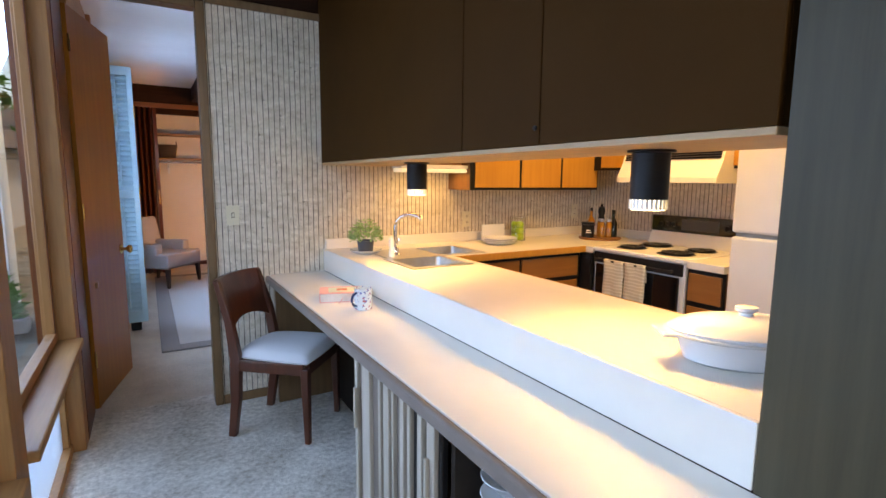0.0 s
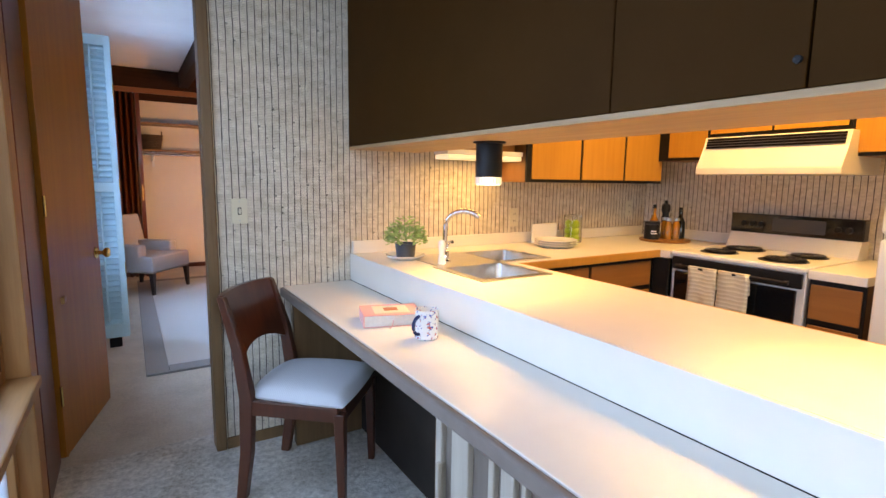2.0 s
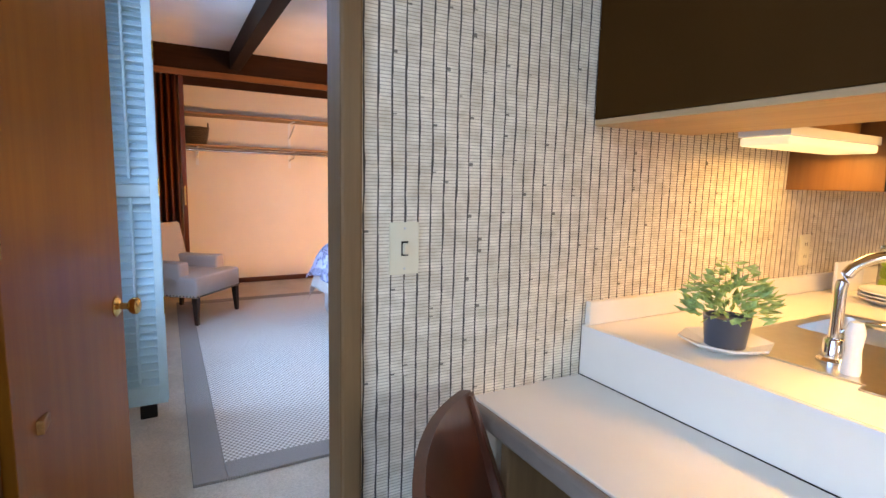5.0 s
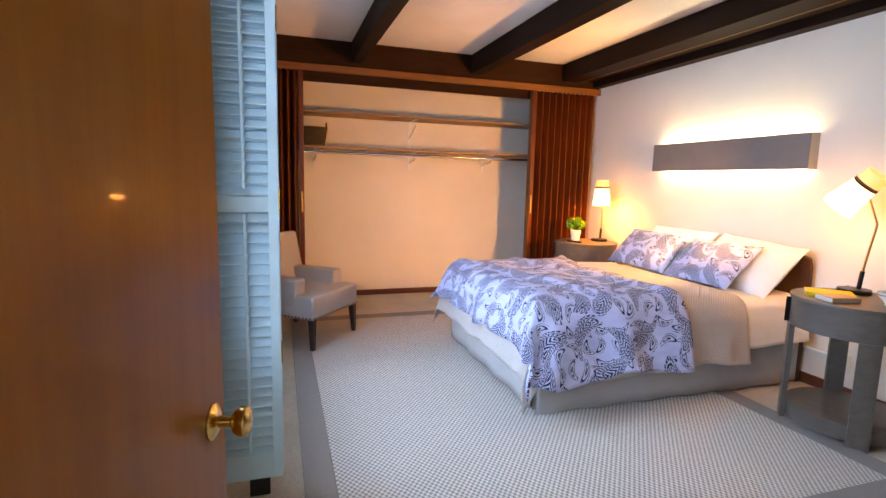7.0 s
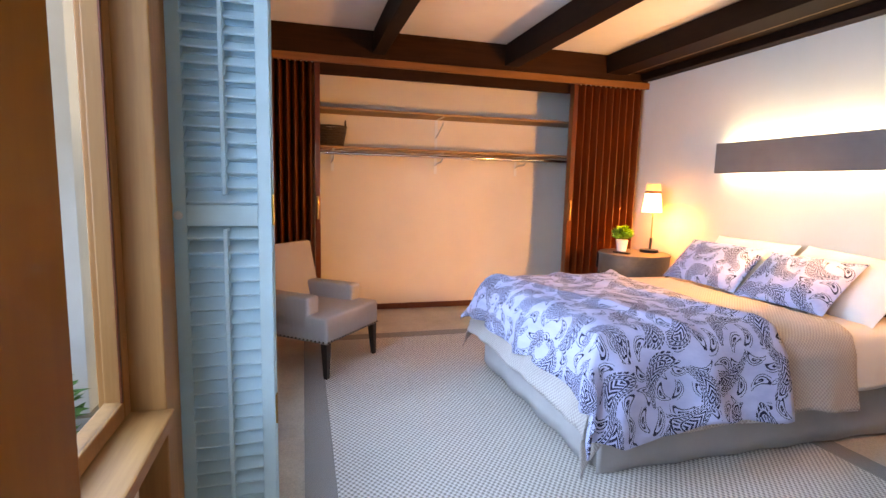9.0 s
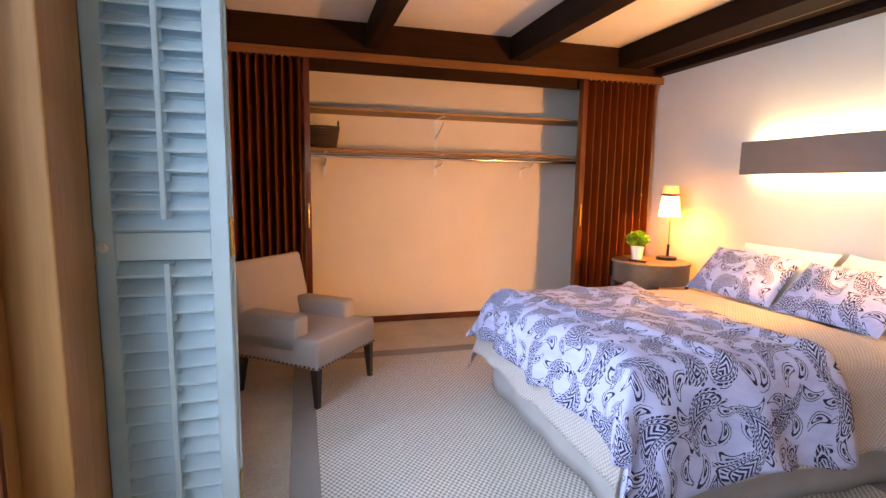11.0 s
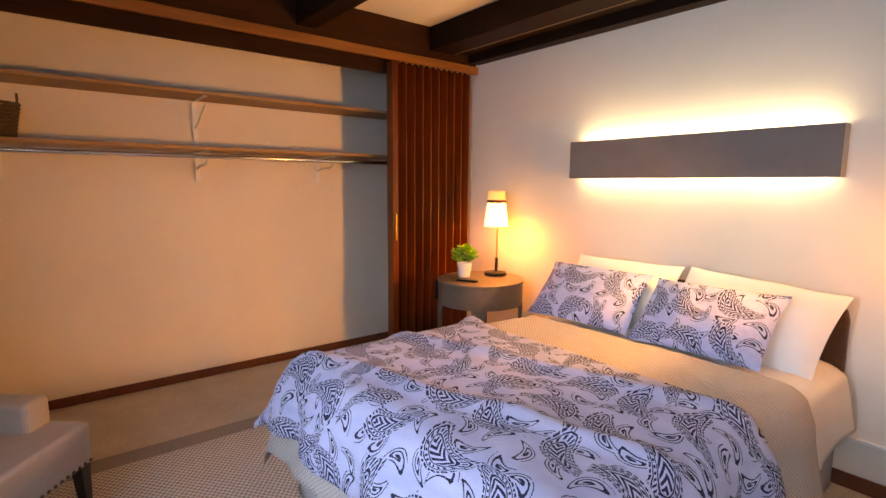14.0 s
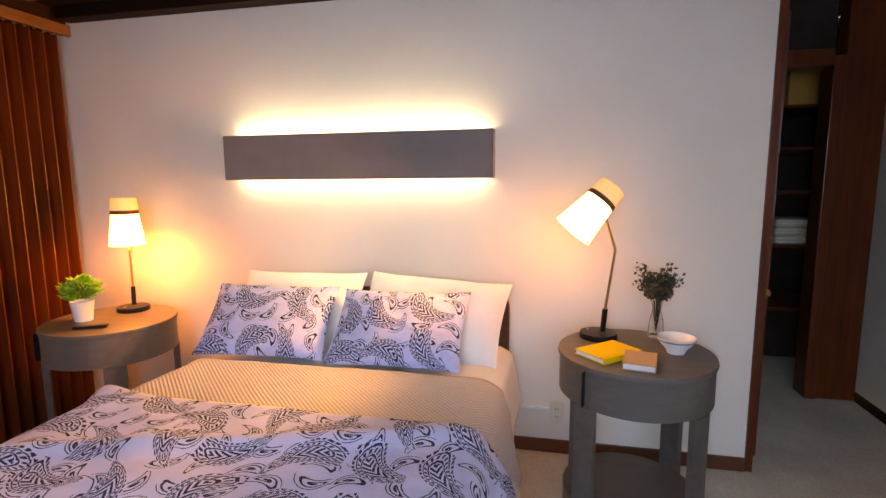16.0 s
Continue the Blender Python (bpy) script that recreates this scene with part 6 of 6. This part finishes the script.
def armchair():
    c = thing("armchair", pose(0.435, 8.655, 0, 0, 0, -129.2), "low grey upholstered armchair with nailhead trim and dark legs", "armchair")
    G = M["grey_cloth"]
    for s in (-1, 1):
        for y, lean_y in ((0.285, 0.02), (-0.285, -0.05)):
            bm = bmesh.new()
            r0 = [bm.verts.new((s * 0.292 + p * 0.014, y + lean_y * 0.5 + q * 0.014, 0.011)) for p, q in ((-1, -1), (1, -1), (1, 1), (-1, 1))]
            r1 = [bm.verts.new((s * 0.285 + p * 0.024, y + q * 0.024, 0.245)) for p, q in ((-1, -1), (1, -1), (1, 1), (-1, 1))]
            for i in range(4):
                j = (i + 1) % 4
                bm.faces.new((r0[i], r0[j], r1[j], r1[i]))
            bm.faces.new(r0[::-1])
            bm.faces.new(r1)
            part("leg", bm, M["dark_leg"], c)
    # seat with soft rounded front
    st = add_box(bmesh.new(), -0.318, 0.318, -0.30, 0.318, 0.245, 0.425, 0.022, 4)
    for v in st.verts:
        if v.co.z > 0.36:
            v.co.z += 0.018 * (1 - (v.co.x / 0.33) ** 2)
    part("seat", st, G, c, smooth=True)
    # reclined back
    bk = add_box(bmesh.new(), -0.318, 0.318, -0.055, 0.055, 0.0, 0.54, 0.022, 4)
    bmesh.ops.rotate(bk, verts=bk.verts, matrix=Matrix.Rotation(radians(13), 3, "X"), cent=(0, 0, 0))
    for v in bk.verts:
        v.co.y -= 0.245
        v.co.z += 0.31
    part("backrest", bk, G, c, smooth=True)
    for s in (-1, 1):
        a = add_box(bmesh.new(), s * 0.252 - 0.062, s * 0.252 + 0.066, -0.31, 0.165, 0.32, 0.545, 0.024, 4)
        part("arm", a, G, c, smooth=True)
    nail = bmesh.new()
    bmesh.ops.create_icosphere(nail, subdivisions=1, radius=0.0085)
    me = bpy.data.meshes.new("nailhead")
    nail.to_mesh(me)
    nail.free()
    me.materials.append(M["nail"])
    spots = [(-0.30 + 0.6 * i / 19, 0.318) for i in range(20)] + [(sd * 0.318, -0.29 + 0.58 * i / 18) for sd in (-1, 1) for i in range(19)]
    for x, y in spots:
        o = new("nailhead", me)
        o.parent = c
        o.location = (x, y, 0.262)


M["nail"] = plain("nailhead", (0.10, 0.07, 0.05), 0.3, 0.9, bump_s=0)
armchair()

# ---------- linen cupboard beyond the hall ----------
for i, z in enumerate((0.5, 0.95, 1.32, 1.62, 1.9)):
    tagged(boxp("linen_shelf", (5.0, 5.5, 4.64, 5.64, z, z + 0.02), M["fold_wood"], None, 0.002), "dark wooden linen shelf", "shelf", "linen shelves")
# gloom inside the linen cupboard is painted onto its back wall
struct("wall_cupboard_back", (5.5, 5.56, 4.62, 5.66, 0, CEIL), M["deep_shade"])
ts = thing("towel_stack", pose(5.2, 4.95, 0.9705), "stack of folded cream towels on a dark shelf", "towels")
for i in range(3):
    boxp("towel", (-0.15, 0.15, -0.14, 0.14, i * 0.06, i * 0.06 + 0.057), M["towel"], ts, 0.02)
tagged(boxp("storage_box", (5.1, 5.35, 4.78, 5.06, 1.9205, 2.2), M["honey"], None, 0.004), "yellow cardboard box on the top shelf", "box")
ds = thing("door_2", pose(BX + 0.14, 5.60, 0, 0, 0, -12), "dark wood hall door standing open", "door")
ds["kind"] = "structure"
boxp("door_leaf", (0.0, 0.035, -0.02, 0.015, 0.01, 2.2), M["fold_wood"], ds, 0.002)
part("door_knob", lathe(bmesh.new(), [(0, 0), (0.02, 0.0), (0.01, 0.01), (0.01, 0.03), (0.024, 0.045), (0, 0.06)], 18, at=(0.0, 0.0, 0.88), turn=Matrix.Rotation(radians(-90), 3, "Y")), M["brass"], ds, smooth=True)


# ---------- outside ----------
gr = bmesh.new()
bmesh.ops.create_grid(gr, x_segments=8, y_segments=8, size=400)
for v in gr.verts:
    v.co.x -= 400.2
o = part("ground", gr, M["soil"], m=pose(-0.3, 5, -0.35))
o["kind"] = "structure"


def bush(x, y, rad, h, n, seed, label):
    b = thing("shrub", pose(x, y, -0.35), label, "shrub", "garden shrubs")
    st = bmesh.new()
    r = random.Random(seed)
    for i in range(7):
        a = r.uniform(0, 6.28)
        tube(st, [(0.03 * math.cos(a), 0.03 * math.sin(a), 0), (rad * 0.3 * math.cos(a), rad * 0.3 * math.sin(a), h * 0.4), (rad * 0.6 * math.cos(a), rad * 0.6 * math.sin(a), h * 0.8)], [0.02, 0.012, 0.005], 6)
    part("stems", st, M["bark"], b)
    part("leaves", leaf_cloud(bmesh.new(), n, rad, h, 0.11, seed, 0.05, 0.5, True), M["foliage"], b)


M["bark"] = plain("bark", (0.10, 0.075, 0.055), 0.9, vary=0.3, scale=12, bump_s=0.6)
bush(-2.1, 8.9, 0.7, 1.75, 2200, 1, "dense green garden shrub outside the window")
bush(-2.9, 11.4, 1.0, 2.3, 2600, 2, "dense green garden shrub outside the window")
bush(-1.15, 7.9, 0.32, 0.75, 900, 3, "low green shrub beside the path")
bush(-3.2, 6.6, 0.7, 1.0, 900, 4, "low green shrub beside the path")


def tree(x, y, h, seed):
    t = thing("tree", pose(x, y, -0.35), "leafy green tree in the garden", "tree", "garden trees")
    r = random.Random(seed)
    tr = tube(bmesh.new(), [(0, 0, 0), (0.05, 0.03, h * 0.3), (0.0, 0.1, h * 0.6), (0.1, 0.1, h * 0.9)], [0.16, 0.12, 0.08, 0.03], 10)
    crown = bmesh.new()
    for i in range(10):
        a = r.uniform(0, 6.28)
        z = h * r.uniform(0.35, 0.85)
        e = Vector((h * 0.26 * math.cos(a), h * 0.26 * math.sin(a), z + h * 0.12))
        tube(tr, [(0, 0.05, z), (e.x * 0.5, e.y * 0.5, z + h * 0.05), tuple(e)], [0.05, 0.03, 0.01], 6)
        for k in range(170):
            c = e + Vector((r.gauss(0, 1), r.gauss(0, 1), r.gauss(0, 0.8))) * h * 0.085
            d = Vector((r.uniform(-1, 1), r.uniform(-1, 1), r.uniform(-1, 0.5))).normalized()
            s = d.cross(Vector((r.uniform(-1, 1), 0.2, 1))).normalized()
            L = 0.16 * r.uniform(0.6, 1.3)
            crown.faces.new([crown.verts.new(c + d * L), crown.verts.new(c + s * L * 0.45), crown.verts.new(c - d * L), crown.verts.new(c - s * L * 0.45)])
    part("trunk", tr, M["bark"], t, smooth=True)
    part("crown", crown, M["foliage"], t)


tree(-3.9, 14.6, 6.0, 3)
tree(-8.5, 15.0, 7.0, 6)
tree(-7.5, 8.5, 6.5, 8)
tree(-6.5, 3.5, 6.0, 9)
tree(-7.0, -1.0, 6.5, 12)


def far_house():
    h = thing("house", pose(-7.5, 22, -0.35), "grey neighbouring house with a dark roof", "house")
    boxp("wall", (-4, 4, -0.2, 4, 0, 2.6), M["soffit_grey"], h, 0)
    rf = bmesh.new()
    a = [rf.verts.new(p) for p in ((-4.5, -0.8, 2.55), (4.5, -0.8, 2.55), (4.5, 2, 4.0), (-4.5, 2, 4.0), (4.5, 4.8, 2.55), (-4.5, 4.8, 2.55))]
    rf.faces.new((a[0], a[1], a[2], a[3]))
    rf.faces.new((a[3], a[2], a[4], a[5]))
    rf.faces.new((a[0], a[3], a[5]))
    rf.faces.new((a[1], a[4], a[2]))
    part("roof", rf, M["roof"], h)
    for x in (-2.5, 0.5, 2.5):
        w = boxp("window", (x - 0.6, x + 0.6, -0.24, -0.19, 0.9, 2.1), M["white_paint"], h, 0.01)
        boxp("pane", (x - 0.52, x + 0.52, -0.255, -0.242, 0.98, 2.02), M["black_glass"], w, 0)


M["soffit_grey"] = plain("house_siding", (0.30, 0.30, 0.29), 0.8)
M["roof"] = plain("roof_shingle", (0.10, 0.09, 0.09), 0.9)
far_house()
pv = boxp("garden_kerb", (-9, -0.9, 8.25, 8.45, -0.349, -0.2), M["stone"], None, 0.02)
tagged(pv, "pale concrete kerb along the garden bed", "kerb")
tagged(boxp("porch_post", (-1.30, -1.12, 8.85, 9.28, -0.35, 2.9), M["white_paint"], None, 0.006), "broad white painted porch post outside the window", "post")
